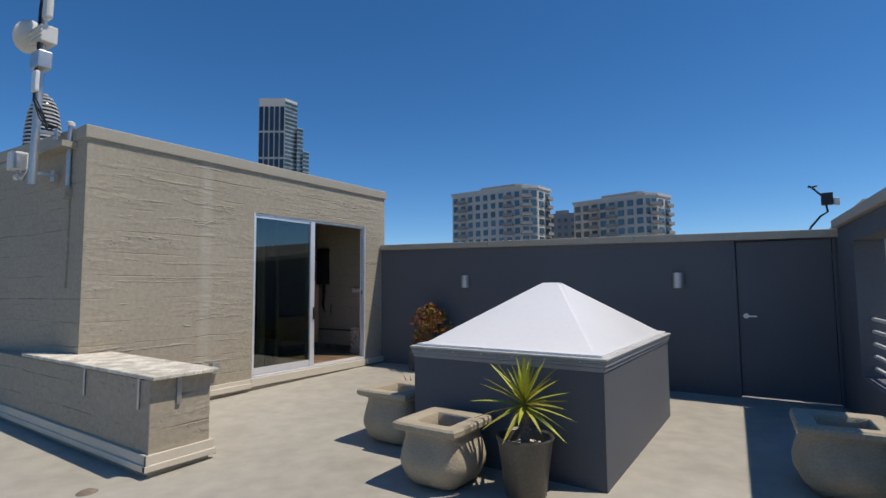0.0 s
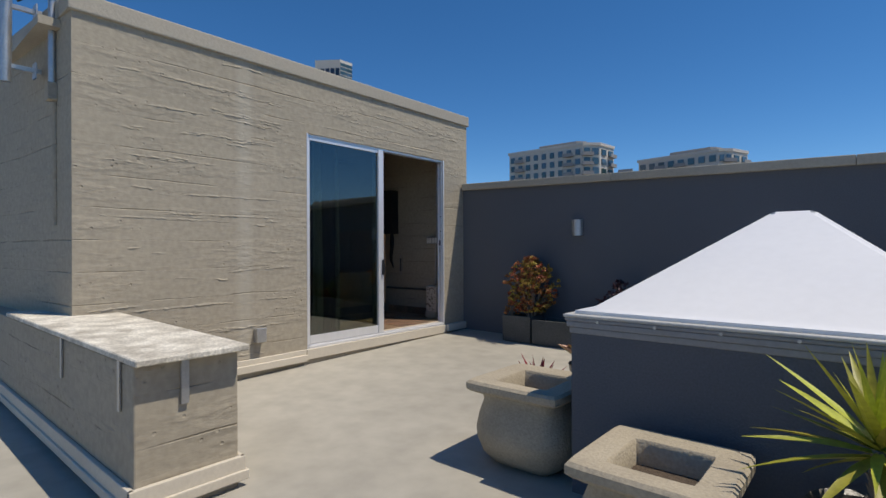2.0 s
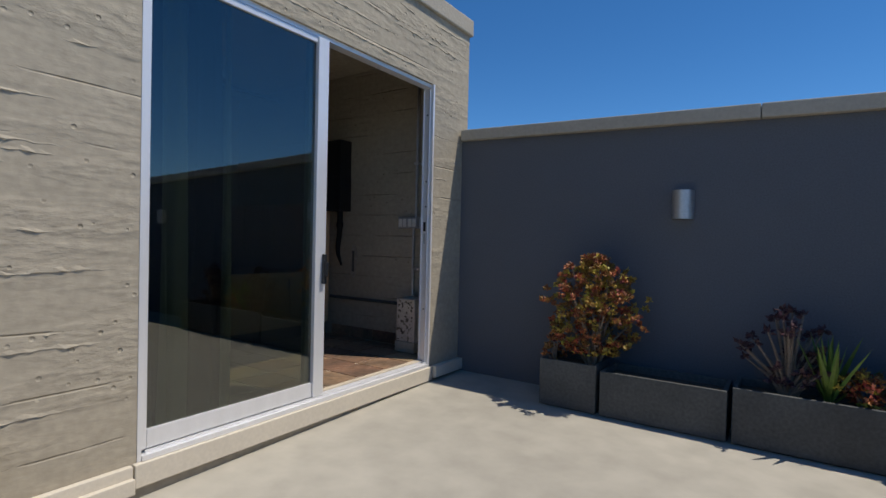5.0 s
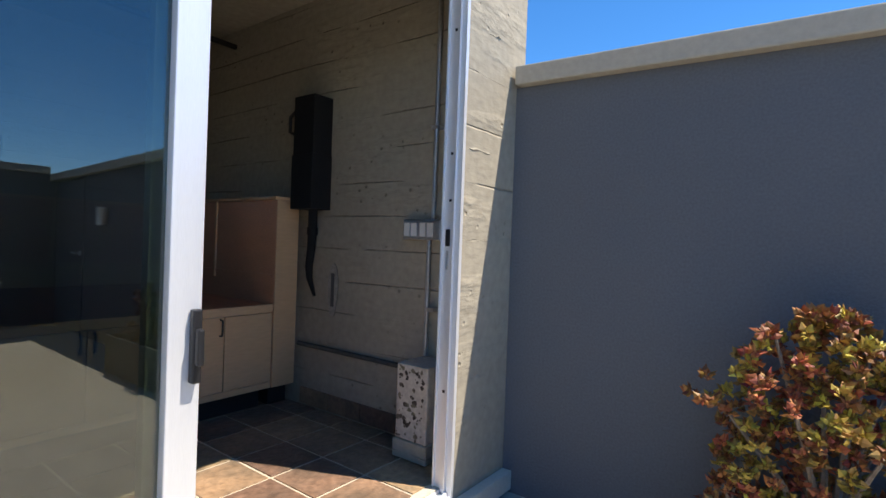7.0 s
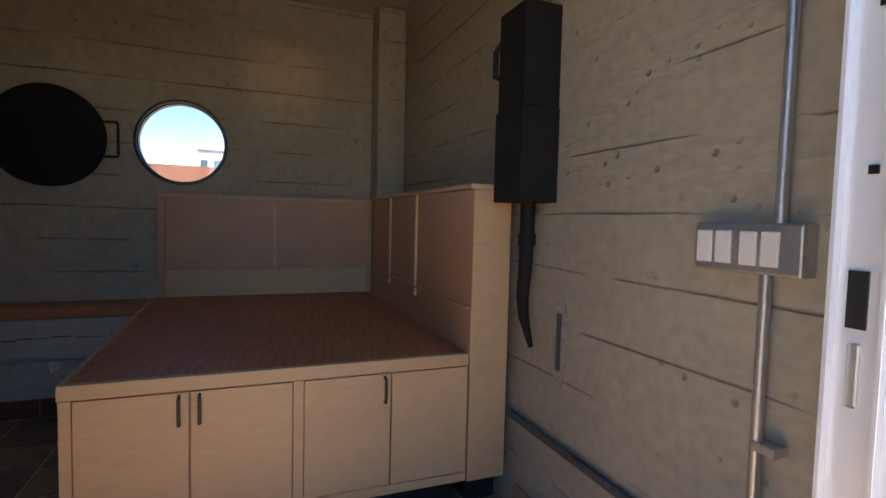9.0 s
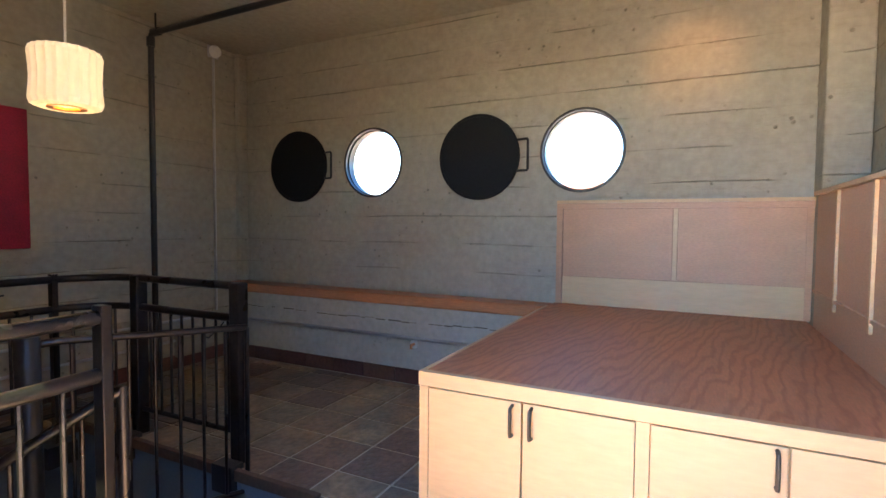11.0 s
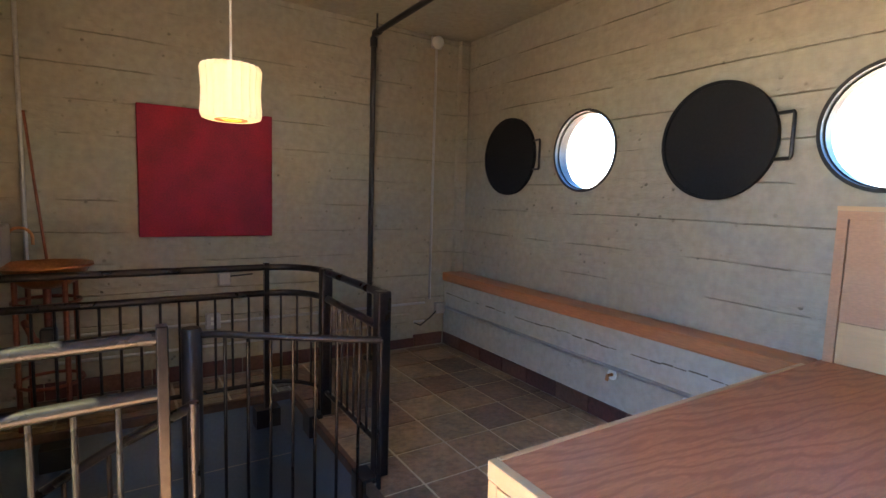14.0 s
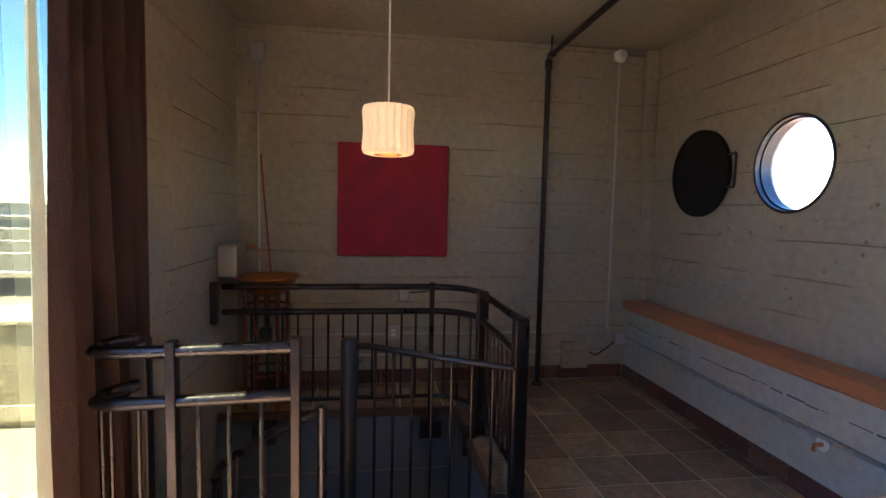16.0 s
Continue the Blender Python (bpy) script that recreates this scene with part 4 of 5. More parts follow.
bm.transform(Matrix.Translation((-0.22, -0.02, 1.78)) @ pose(0, 0, 0, 0, -70, 25) @ Matrix.Scale(0.72, 4))
part("dish", bm, M_PALE, mast, "round off-white dish", smooth=True)
bm = B(-0.16, -0.06, 1.66, 0.16, 0.10, 1.86, bevel=0.01)
for k in range(4):
    box(bm, -0.18, -0.075, 1.675 + 0.05 * k, 0.18, -0.061, 1.69 + 0.05 * k)
part("radio_unit", bm, M_PALE, mast, "cream ribbed radio unit")
part("bracket_box", B(-0.12, -0.07, 1.36, 0.14, 0.07, 1.56, bevel=0.01), M_GALV, mast)
part("panel_aerial", B(0.04, -0.09, 1.06, 0.17, -0.045, 1.30, bevel=0.012), M_SWITCH, mast, "white flat aerial")
part("panel_aerial", B(0.08, -0.05, 1.92, 0.22, 0.03, 2.2, bevel=0.03), M_PALE, mast, "white rounded aerial")
part("panel_aerial", B(0.05, -0.04, 2.36, 0.13, 0.02, 2.62, bevel=0.02), M_PALE, mast, "white rounded aerial")
random.seed(9)
for k in range(4):
    pts = [(0.05 + 0.02 * random.uniform(-1, 1), -0.05, 2.3 - 0.22 * i + random.uniform(-0.03, 0.03)) for i in range(7)]
    pts += [(0.10 + 0.03 * k, 0.0, 0.78), (0.2, 0.04, 0.62 + 0.03 * k), (0.33, 0.10, 0.66)]
    pts = [(p[0] + 0.04 * sin(i * 1.7 + k), p[1], p[2]) for i, p in enumerate(pts)]
    part("cable", T(pts, 0.009, 6), M_CABLE, mast, smooth=True)
mast.matrix_world = mast.matrix_world @ pose(0, 0, 0, 0, 3, 0)
fl = thing("floodlight", (MX - 0.33, MY - 0.05, 2.86), "pale grey box floodlight on the mast's foot", "floodlight")
part("housing", B(-0.10, -0.08, 0, 0.08, 0.08, 0.22, bevel=0.01), M_PALE, fl)
part("lens", B(0.081, -0.06, 0.02, 0.086, 0.06, 0.19), M_GALV, fl)
part("arm", T([(0.0, 0.0, 0.0), (0.0, 0.0, -0.08), (0.1, 0.02, -0.12), (0.29, 0.03, 0.0)], 0.014, 8), M_GALV, fl)
part("knuckle", T([(-0.03, 0, -0.08), (0.03, 0, -0.08)], 0.035, 12), M_PALE, fl, smooth=True)
cd = thing("roof_conduit", (-6.45, 2.42, 2.55), "grey steel conduit pipe with a cap on the side wall", "conduit")
part("pipe", T([(0, 0, 0), (0, 0, 0.82)], 0.028, 10), M_GALV, cd, smooth=True)
part("cap", T([(0, 0, 0.82), (0, 0, 0.86), (0, 0, 0.875)], 0.04, 10, [0.045, 0.045, 0.02]), M_PALE, cd, smooth=True)
part("junction_box", B(-0.06, -0.04, -0.05, 0.04, 0.03, 0.1, bevel=0.006), M_EXT, cd)
part("lower_pipe", T([(0.0, 0.02, -0.05), (0.0, 0.02, -1.1)], 0.02, 8), M_EXT, cd, smooth=True)
sv = thing("roof_skylight", (-6.75, 4.28, 3.16), "small white domed skylight on the penthouse roof", "skylight")
bm = bmesh.new()
bmesh.ops.create_cone(bm, segments=4, radius1=0.42, radius2=0.02, depth=0.14, cap_ends=True, matrix=Matrix.Translation((0, 0, 0.27)) @ pose(0, 0, 0, 0, 0, 45))
part("dome", bm, M_WHITE, sv)
part("curb", B(-0.3, -0.3, 0, 0.3, 0.3, 0.2), M_CURB, sv)
dr = thing("roof_drain", (-4.05, 1.81, deck_z(1.81)), "small rusty roof drain in the deck", "drain")
part("grate", lathe([(0.001, 0.02), (0.04, 0.018), (0.07, 0.004), (0.075, 0.0)], 20), M_TWIG, dr)

# ---- indoors: platform and benches ----
pf = thing("storage_platform", (-8.6, 6.5, FLOOR), "built-in pale wood platform with cupboard doors below", "platform")


def rel(ob, *v):
    o = ob.matrix_world.translation
    return [c - o[i % 3] for i, c in enumerate(v)]


PXF = -7.67
part("body", B(*rel(pf, WX + 0.19, 5.79, 0.31, PXF - 0.022, 7.20, 0.825)), M_BIRCH, pf)
# Black colour stands in for the shade below the overhanging cupboard front.
part("toe_kick", B(*rel(pf, WX + 0.19, 5.86, FLOOR + 0.001, PXF - 0.10, 7.20, 0.309)), M_BLACK, pf, "recessed toe kick, black for the shade under the front")
part("top", B(*rel(pf, WX + 0.002, 5.785, 0.826, PXF - 0.03, 7.222, 0.856)), M_FIR, pf, "reddish oiled fir plywood top")
bm = B(*rel(pf, PXF - 0.029, 5.765, 0.806, PXF, 7.222, 0.858), bevel=0.003)
box(bm, *rel(pf, WX + 0.2, 5.765, 0.806, PXF - 0.0295, 5.784, 0.858), bevel=0.003)
part("edging", bm, M_BIRCH, pf)
part("side_panel", B(*rel(pf, WX + 0.2, 5.77, 0.30, PXF - 0.023, 5.789, 0.805)), M_BIRCH, pf)
part("stile", B(*rel(pf, PXF - 0.021, 5.77, 0.30, PXF - 0.001, 5.805, 0.805)), M_BIRCH, pf)
part("stile", B(*rel(pf, PXF - 0.021, 6.503, 0.30, PXF - 0.001, 6.540, 0.805)), M_BIRCH, pf)
part("bottom_rail", B(*rel(pf, PXF - 0.0215, 5.806, 0.30, PXF - 0.002, 7.222, 0.338)), M_BIRCH, pf)
for y0, y1, hy in ((5.808, 6.150, 6.12), (6.156, 6.500, 6.185), (6.543, 6.880, 6.855), (6.886, 7.219, None)):
    d = part("cupboard_door", B(*rel(pf, PXF - 0.02, y0, 0.342, PXF + 0.001, y1, 0.802), bevel=0.002), M_BIRCH, pf)
    if hy:
        o = rel(pf, PXF, hy, 0.69)
        part("handle", T([(o[0], o[1], o[2]), (o[0] + 0.025, o[1], o[2] + 0.004), (o[0] + 0.027, o[1], o[2] + 0.02), (o[0] + 0.027, o[1], o[2] + 0.08), (o[0] + 0.025, o[1], o[2] + 0.096), (o[0], o[1], o[2] + 0.10)], 0.006, 8), M_BLACK, d, "dark bronze pull", smooth=True)


def panelling(name, x0, y0, z0, x1, y1, z1, axis, marks, label):
    """A framed wooden panel that runs along one axis, with battens at the marks and a lower rail."""
    t = thing(name, ((x0 + x1) / 2, (y0 + y1) / 2, z0), label, "wood panelling")
    part("board", B(*rel(t, x0, y0, z0, x1, y1, z1)), M_PANEL, t)
    return t


bp = panelling("back_panel", WX + 0.002, 5.81, 0.857, WX + 0.06, 7.239, 1.53, 1, (), "framed warm wood back panel on the platform against the wall")
o = WX + 0.061
part("top_rail", B(*rel(bp, o, 5.80, 1.50, o + 0.02, 7.238, 1.535)), M_PANEL, bp)
part("top_rail", B(*rel(bp, WX + 0.001, 5.80, 1.536, o + 0.03, 7.238, 1.556)), M_BIRCH, bp)
part("lower_board", B(*rel(bp, o, 5.841, 0.86, o + 0.008, 7.205, 1.046), bevel=0.002), M_BIRCH, bp, "paler lower board")
part("upper_board", B(*rel(bp, o, 5.841, 1.052, o + 0.006, 6.519, 1.499), bevel=0.002), M_PANEL, bp)
part("upper_board", B(*rel(bp, o, 6.551, 1.052, o + 0.006, 7.205, 1.499), bevel=0.002), M_PANEL, bp)
part("stile", B(*rel(bp, o, 5.80, 0.86, o + 0.02, 5.84, 1.499)), M_PANEL, bp)
part("stile", B(*rel(bp, o, 6.522, 1.052, o + 0.014, 6.548, 1.499), bevel=0.002), M_BIRCH, bp)
wg = thing("side_wing", (-8.6, 7.33, FLOOR), "tall boxed pale wood end panel beside the platform", "wood panelling")
part("body", B(*rel(wg, WX + 0.21, 7.225, 0.31, PXF + 0.001, 7.40, 1.555), bevel=0.003), M_PANEL, wg)
part("front", B(*rel(wg, PXF + 0.0015, 7.224, 0.30, PXF + 0.012, 7.40, 1.556), bevel=0.003), M_BIRCH, wg)
part("cap", B(*rel(wg, WX + 0.21, 7.205, 1.557, PXF + 0.016, 7.41, 1.578), bevel=0.003), M_BIRCH, wg)
# The wing's foot is black too, as the shade beneath it.
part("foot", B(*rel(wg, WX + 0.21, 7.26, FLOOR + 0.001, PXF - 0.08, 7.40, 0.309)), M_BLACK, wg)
for x in (-8.95, -8.42):
    part("batten", B(*rel(wg, x, 7.212, 1.0, x + 0.022, 7.2245, 1.556)), M_BIRCH, wg)
part("rail", B(*rel(wg, WX + 0.22, 7.214, 1.04, PXF - 0.02, 7.2245, 1.055)), M_PANEL, wg)

bench = thing("wall_bench", (WX + 0.1, 4.3, 0.77), "long orange-brown fir beam shelf along the wall", "shelf")
part("beam", B(*rel(bench, WX + 0.003, RY + 0.003, 0.7635, WX + 0.20, 5.763, 0.846), bevel=0.014), M_BENCH, bench)

# round windows and their shutters
def round_window(y, z):
    w = tagged(thing("window_1" if y < 5 else "window_2", (WX, y, z), "round porthole window with a dark blue-black frame", "window"), kind="structure")
    part("frame", disc_x(-0.10, -0.03, 0, 0, 0.284, 44, 0.262), M_BLACK, w, smooth=True)
    part("frame", disc_x(-0.03, 0.004, 0, 0, 0.287, 44, 0.270), M_BLACK, w, smooth=True)
    g = part("pane", disc_x(-0.075, -0.07, 0, 0, 0.263), M_CLEAR, w)
    g.visible_shadow = False


for y, z in WINS:
    round_window(y, z)


def shutter(y, z, r):
    s = thing("round_shutter", (WX, y, z), "matt black round shutter disc with a side handle on the wall", "shutter", "round shutters")
    part("disc", disc_x(0.02, 0.045, 0, 0, r, 48), M_CHALK, s)
    part("lip", disc_x(0.0445, 0.052, 0, 0, r, 48, r - 0.02), M_CHALK, s)
    part("spacer", disc_x(0.0, 0.02, 0, 0, 0.1, 16), M_CHALK, s)
    part("handle", T([(0.03, r - 0.02, 0.11), (0.05, r + 0.06, 0.11), (0.05, r + 0.065, 0.10), (0.05, r + 0.065, -0.10), (0.05, r + 0.06, -0.11), (0.03, r - 0.02, -0.11)], 0.009, 8), M_BLACK, s, smooth=True)


shutter(3.475, 1.89, 0.31)
shutter(5.20, 1.885, 0.313)

# ---- breaker wall ----
br = thing("breaker_cabinet", (-7.505, BY, 1.50), "matt black steel electrical box with a lever on the concrete wall", "electrical box")
part("lower_box", B(-0.105, -0.165, 0, 0.11, 0, 0.36, bevel=0.004), M_CHALK, br)
bm = B(-0.10, -0.158, 0.361, 0.104, 0, 0.745, bevel=0.004)
part("upper_box", bm, M_CHALK, br)
part("lever", T([(-0.118, -0.12, 0.5), (-0.15, -0.15, 0.52), (-0.15, -0.15, 0.62), (-0.118, -0.13, 0.66)], 0.012, 8), M_BLACK, br)
part("hose", T([(0.03, -0.08, 0), (0.03, -0.08, -0.14), (0.025, -0.08, -0.26), (-0.005, -0.07, -0.38), (-0.01, -0.06, -0.46), (0.03, -0.045, -0.58)], 0.03, 12, [0.03, 0.03, 0.028, 0.026, 0.022, 0.01]), M_CHALK, br, "black flexible hose", smooth=True)
part("collar", T([(0.03, -0.08, -0.12), (0.03, -0.08, -0.17)], 0.036, 12), M_CHALK, br, smooth=True)
sw = thing("switch_bank", (-6.58, BY, 1.32), "steel box with four white rocker switches", "light switch")
part("box", B(-0.12, -0.05, 0, 0.15, 0, 0.115, bevel=0.006), M_GALV, sw)
for k in range(4):
    x = -0.108 + 0.052 * k + (0.012 if k > 1 else 0)
    part("rocker", B(x, -0.058, 0.018, x + 0.043, -0.0505, 0.097, bevel=0.004), M_SWITCH, sw)
part("conduit", T([(0.085, -0.03, 0.115), (0.085, -0.03, CEIL - 1.325)], 0.013, 10), M_GALV, sw, smooth=True)
part("conduit", T([(0.06, -0.03, 0.0), (0.06, -0.03, -0.65)], 0.013, 10), M_GALV, sw, smooth=True)
for z in (0.62, -0.4):
    part("clip", B(0.06, -0.046, z, 0.115, -0.001, z + 0.02), M_GALV, sw)
hc = thing("floor_conduit", (-7.1, BY, 0.575), "grey conduit along the foot of the concrete wall", "conduit")
part("pipe", T([(-0.56, -0.02, 0), (0.62, -0.02, 0)], 0.016, 10), M_TROUGH, hc, smooth=True)
sl = thing("wall_patch", (-7.34, BY, 0.80), "rough grey mortar patch with a slot in the wall", "wall patch")
random.seed(13)
poly = [(0.05 * cos(a) * random.uniform(0.8, 1.2), 0.17 + 0.18 * sin(a)) for a in [2 * pi * k / 18 for k in range(18)]]
bm = prism(poly, 0, 0.006)
bm.transform(pose(0, 0, 0, 90, 0, 0))
part("mortar", bm, M_MORTAR, sl)
part("slot", B(-0.014, -0.009, 0.06, 0.014, -0.0062, 0.28), M_TROUGH, sl)
tz = thing("terrazzo_block", (-6.45, 7.33, FLOOR), "speckled terrazzo stone block standing by the door jamb", "stone block")
part("block", B(-0.10, -0.11, 0.1, 0.11, 0.115, 0.50, bevel=0.008), M_TERR, tz)
part("foot", B(-0.11, -0.12, 0.0, 0.12, 0.115, 0.099, bevel=0.008), M_INT, tz)
bm = bmesh.new()
random.seed(17)
for k in range(150):
    side = k % 2
    u, v = random.uniform(-0.09, 0.09), random.uniform(0.11, 0.49)
    s = random.uniform(0.005, 0.017)
    n = random.randint(4, 6)
    vs = []
    for i in range(n):
        a, q = 2 * pi * i / n + random.uniform(-0.3, 0.3), s * random.uniform(0.6, 1.2)
        vs.append(bm.verts.new((u + q * cos(a), -0.1115, v + q * sin(a)) if side else (-0.1015, u + q * cos(a), v + q * sin(a))))
    bm.faces.new(vs)
tagged(part("chips", bm, mat("dark_stone_chip", (0.12, 0.10, 0.08), 0.5, 0.2, 20, 60, 0.0, isl=0.8), tz), kind="stuff")

# ---- painting, pipes and fittings on the end wall ----
pa = thing("painting", (-7.405, RY, 1.21), "square crimson abstract canvas on the concrete wall", "painting")
part("canvas", B(-0.435, 0.003, 0, 0.435, 0.04, 0.89, bevel=0.004), M_RED, pa)
for x in (-0.4365, 0.4355):
    part("canvas_edge", B(x, 0.004, 0.004, x + 0.001, 0.038, 0.886), M_RED, pa)
sp = thing("sprinkler_pipe", (-8.61, RY + 0.14, FLOOR), "black steel pipe rising and running under the ceiling", "pipe")
h = 2.82 - FLOOR
part("riser", T([(0, 0, 0), (0, 0, h - 0.04), (0, 0.012, h - 0.012), (0, 0.04, h), (0, 1.5, h + 0.01), (0, 4.6, h + 0.015)], 0.022, 12), M_BLACK, sp, smooth=True)
part("collar", T([(0, 0, h - 0.10), (0, 0, h - 0.03)], 0.03, 12), M_BLACK, sp, smooth=True)
part("collar", T([(0, 0.03, h), (0, 0.10, h)], 0.03, 12), M_BLACK, sp, smooth=True)
part("hanger", T([(0, 0.06, h), (0, 0.06, CEIL - FLOOR)], 0.007, 6), M_BLACK, sp)
part("hanger", T([(0, 2.6, h), (0, 2.6, CEIL - FLOOR)], 0.007, 6), M_BLACK, sp)
part("floor_flange", T([(0, 0, 0), (0, 0, 0.02)], 0.045, 14), M_BLACK, sp)
dt = thing("smoke_detector", (-9.27, RY, 2.90), "round white detector on the corner conduit", "detector")
bm = lathe([(0.001, 0.05), (0.03, 0.05), (0.05, 0.03), (0.055, 0.0)], 20)
bm.transform(pose(0, 0.03, 0, -90, 0, 0))
part("cover", bm, M_SWITCH, dt, smooth=True)
part("box", B(-0.05, 0, -0.05, 0.05, 0.03, 0.05, bevel=0.005), M_GALV, dt)
part("conduit", T([(0, 0.018, -0.05), (0, 0.018, -2.30)], 0.012, 8), M_GALV, dt, smooth=True)
for z in (0.57, 0.40):
    ob = thing("wall_conduit", (-7.8, RY, z), "thin steel conduit running along the end wall", "conduit")
    part("pipe", T([(-1.42, 0.016, 0), (1.3, 0.016, 0)], 0.011, 8), M_GALV, ob, smooth=True)
ob = thing("wall_conduit", (PF, 4.3, 0.52), "painted conduit running low along the window wall", "conduit")
part("pipe", T([(0.018, -1.48, 0), (0.018, 1.46, 0)], 0.014, 8), M_GALV, ob, smooth=True)
ob = thing("junction_box", (-9.38, RY, 0.46), "small grey junction box in the corner with a cable", "junction box")
part("box", B(-0.05, 0, 0, 0.05, 0.05, 0.1, bevel=0.006), M_GALV, ob)
part("cable", T([(0.04, 0.04, 0.03), (0.12, 0.05, -0.03), (0.22, 0.05, -0.09), (0.28, 0.05, -0.06)], 0.006, 6), M_CABLE, ob)
ob = thing("outlet_box", (-7.42, RY, 0.53), "steel outlet box on the conduit", "outlet")
part("box", B(-0.05, 0, 0, 0.05, 0.045, 0.11, bevel=0.006), M_GALV, ob)
for z in (0.03, 0.065):
    part("socket", B(-0.018, 0.0455, z, 0.018, 0.049, z + 0.024), M_SWITCH, ob)
ob = thing("round_cover", (-7.50, RY, 0.89), "grey round cover on the end wall", "wall box")
part("cover", B(-0.045, 0, -0.05, 0.045, 0.03, 0.05, bevel=0.015), M_GALV, ob)
part("cable", T([(-0.04, 0.015, 0.02), (-0.2, 0.015, 0.03)], 0.006, 6), M_CABLE, ob)
ob = thing("access_panel", (-8.975, RY, 0.26), "grey painted square panel low on the wall", "access panel")
part("plate", B(-0.115, 0, 0, 0.115, 0.05, 0.225, bevel=0.005), M_INT, ob)
for y in (4.745, 5.25):
    ob = thing("wall_spigot", (PF, y, 0.475), "small brass spigot low on the window wall", "spigot")
    part("plate", disc_x(0.0, 0.008, 0, 0, 0.035, 16), M_SWITCH, ob)
    part("valve", T([(0.008, 0, 0), (0.05, 0, 0), (0.055, 0, -0.03)], 0.011, 8), M_COPPER, ob, smooth=True)

# sink corner
sk2 = thing("copper_sink", (-6.50, 3.14, FLOOR), "round copper basin on a copper pipe stand", "sink")
part("bowl", lathe([(0.001, 0.80), (0.10, 0.805), (0.17, 0.85), (0.20, 0.905), (0.23, 0.925), (0.225, 0.935), (0.19, 0.912), (0.16, 0.86), (0.001, 0.815)], 36), M_COPPER, sk2, smooth=True)
for a in (0.6, 2.2, 3.8, 5.4):
    part("leg", T([(0.16 * cos(a), 0.16 * sin(a), 0), (0.16 * cos(a), 0.16 * sin(a), 0.87)], 0.014, 8), M_CUPIPE, sk2, smooth=True)
for z in (0.25, 0.72):
    ring = [(0.16 * cos(2 * pi * k / 20), 0.16 * sin(2 * pi * k / 20), z) for k in range(21)]
    part("hoop", T(ring, 0.01, 6), M_CUPIPE, sk2, smooth=True)
part("drain_trap", T([(0, 0, 0.8), (0, 0, 0.55), (0.03, 0, 0.48), (0.07, 0, 0.5), (0.09, 0, 0.56), (0.12, -0.1, 0.58)], 0.02, 10), M_CUPIPE, sk2, smooth=True)
part("valve", B(-0.05, 0.06, 0.46, 0.03, 0.13, 0.58, bevel=0.01), M_BLACK, sk2)
fa = thing("gooseneck_tap", (-6.31, 2.99, 1.05), "brass gooseneck tap over the copper basin", "tap")
part("spout", T([(0, 0, 0), (0, 0, 0.18)] + [(-0.06 + 0.06 * cos(pi * k / 8), 0, 0.18 + 0.06 * sin(pi * k / 8)) for k in range(1, 9)] + [(-0.12, 0, 0.14)], 0.009, 8), M_COPPER, fa, smooth=True)
part("base", T([(0, 0, -0.03), (0, 0, 0.03)], 0.02, 10), M_COPPER, fa, smooth=True)
st = thing("tap_shelf", (-6.29, 2.90, 1.0), "small black shelf between the sink and the wall", "shelf")
part("board", B(-0.14, -0.135, -0.015, 0.03, 0.15, 0.02), M_BLACK, st)
wb = thing("plastic_tank", (IX - 0.008, 3.2, 1.10), "pale grey rectangular box on the wall above the railing", "wall box")
part("body", B(-0.13, -0.16, 0.0, 0, 0.12, 0.22, bevel=0.015), M_GALV, wb)
rodt = thing("copper_rod", (-6.48, 2.86, 1.05), "thin copper pipe leaning up the wall", "pipe")
part("rod", T([(0, 0, 0), (0.05, -0.04, 0.5), (0.09, -0.07, 0.93)], 0.008, 8), M_CUPIPE, rodt, smooth=True)
ob = thing("wall_conduit", (-6.37, RY, 1.05), "steel conduit rising to a ceiling box", "conduit")
part("pipe", T([(0, 0.016, 0), (0, 0.016, 1.62)], 0.012, 8), M_GALV, ob, smooth=True)
part("box", B(-0.05, 0, 1.62, 0.05, 0.05, 1.75, bevel=0.006), M_GALV, ob)

# ---- pendant lamp ----
lp = thing("pendant_lamp", (-7.30, 4.30, 1.85), "lit cream pleated pendant lamp on a white cord", "lamp")
def pleat(k, seg):
    return 1.0 + (0.045 if k % 4 == 0 else (-0.02 if k % 4 == 2 else 0.0))
bm = lathe([(0.07, 0.004), (0.095, 0.0), (0.118, 0.008), (0.125, 0.028), (0.121, 0.075), (0.119, 0.12), (0.121, 0.168), (0.125, 0.217), (0.118, 0.236), (0.09, 0.24), (0.02, 0.238)], 88, pleat)
part("shade", bm, M_LAMP, lp, "cream pleated shade, glowing")
part("ring", lathe([(0.045, 0.0), (0.07, 0.0), (0.07, 0.012), (0.045, 0.012), (0.045, 0.0)], 32), M_COPPER, lp, smooth=True)
bm = bmesh.new()
bmesh.ops.create_uvsphere(bm, u_segments=16, v_segments=10, radius=0.032, matrix=Matrix.Translation((0, 0, 0.09)))
part("bulb", bm, M_BULB, lp, smooth=True)
part("cord", T([(0, 0, 0.236), (0, 0, CEIL - 1.85)], 0.005, 6), M_SWITCH, lp)
bulb = new("pendant_light", bpy.data.lights.new("pendant_light", "POINT"))
bulb.data.energy, bulb.data.color, bulb.data.shadow_soft_size = 0.06, (1.0, 0.74, 0.45), 0.1
bulb.location = (-7.30, 4.30, 1.80)
cs = thing("ceiling_spotlight", (-8.3, 6.55, CEIL), "small ceiling spotlight aimed at the window wall", "spotlight")
part("base", T([(0, 0, 0), (0, 0, -0.03)], 0.04, 14), M_SWITCH, cs, smooth=True)
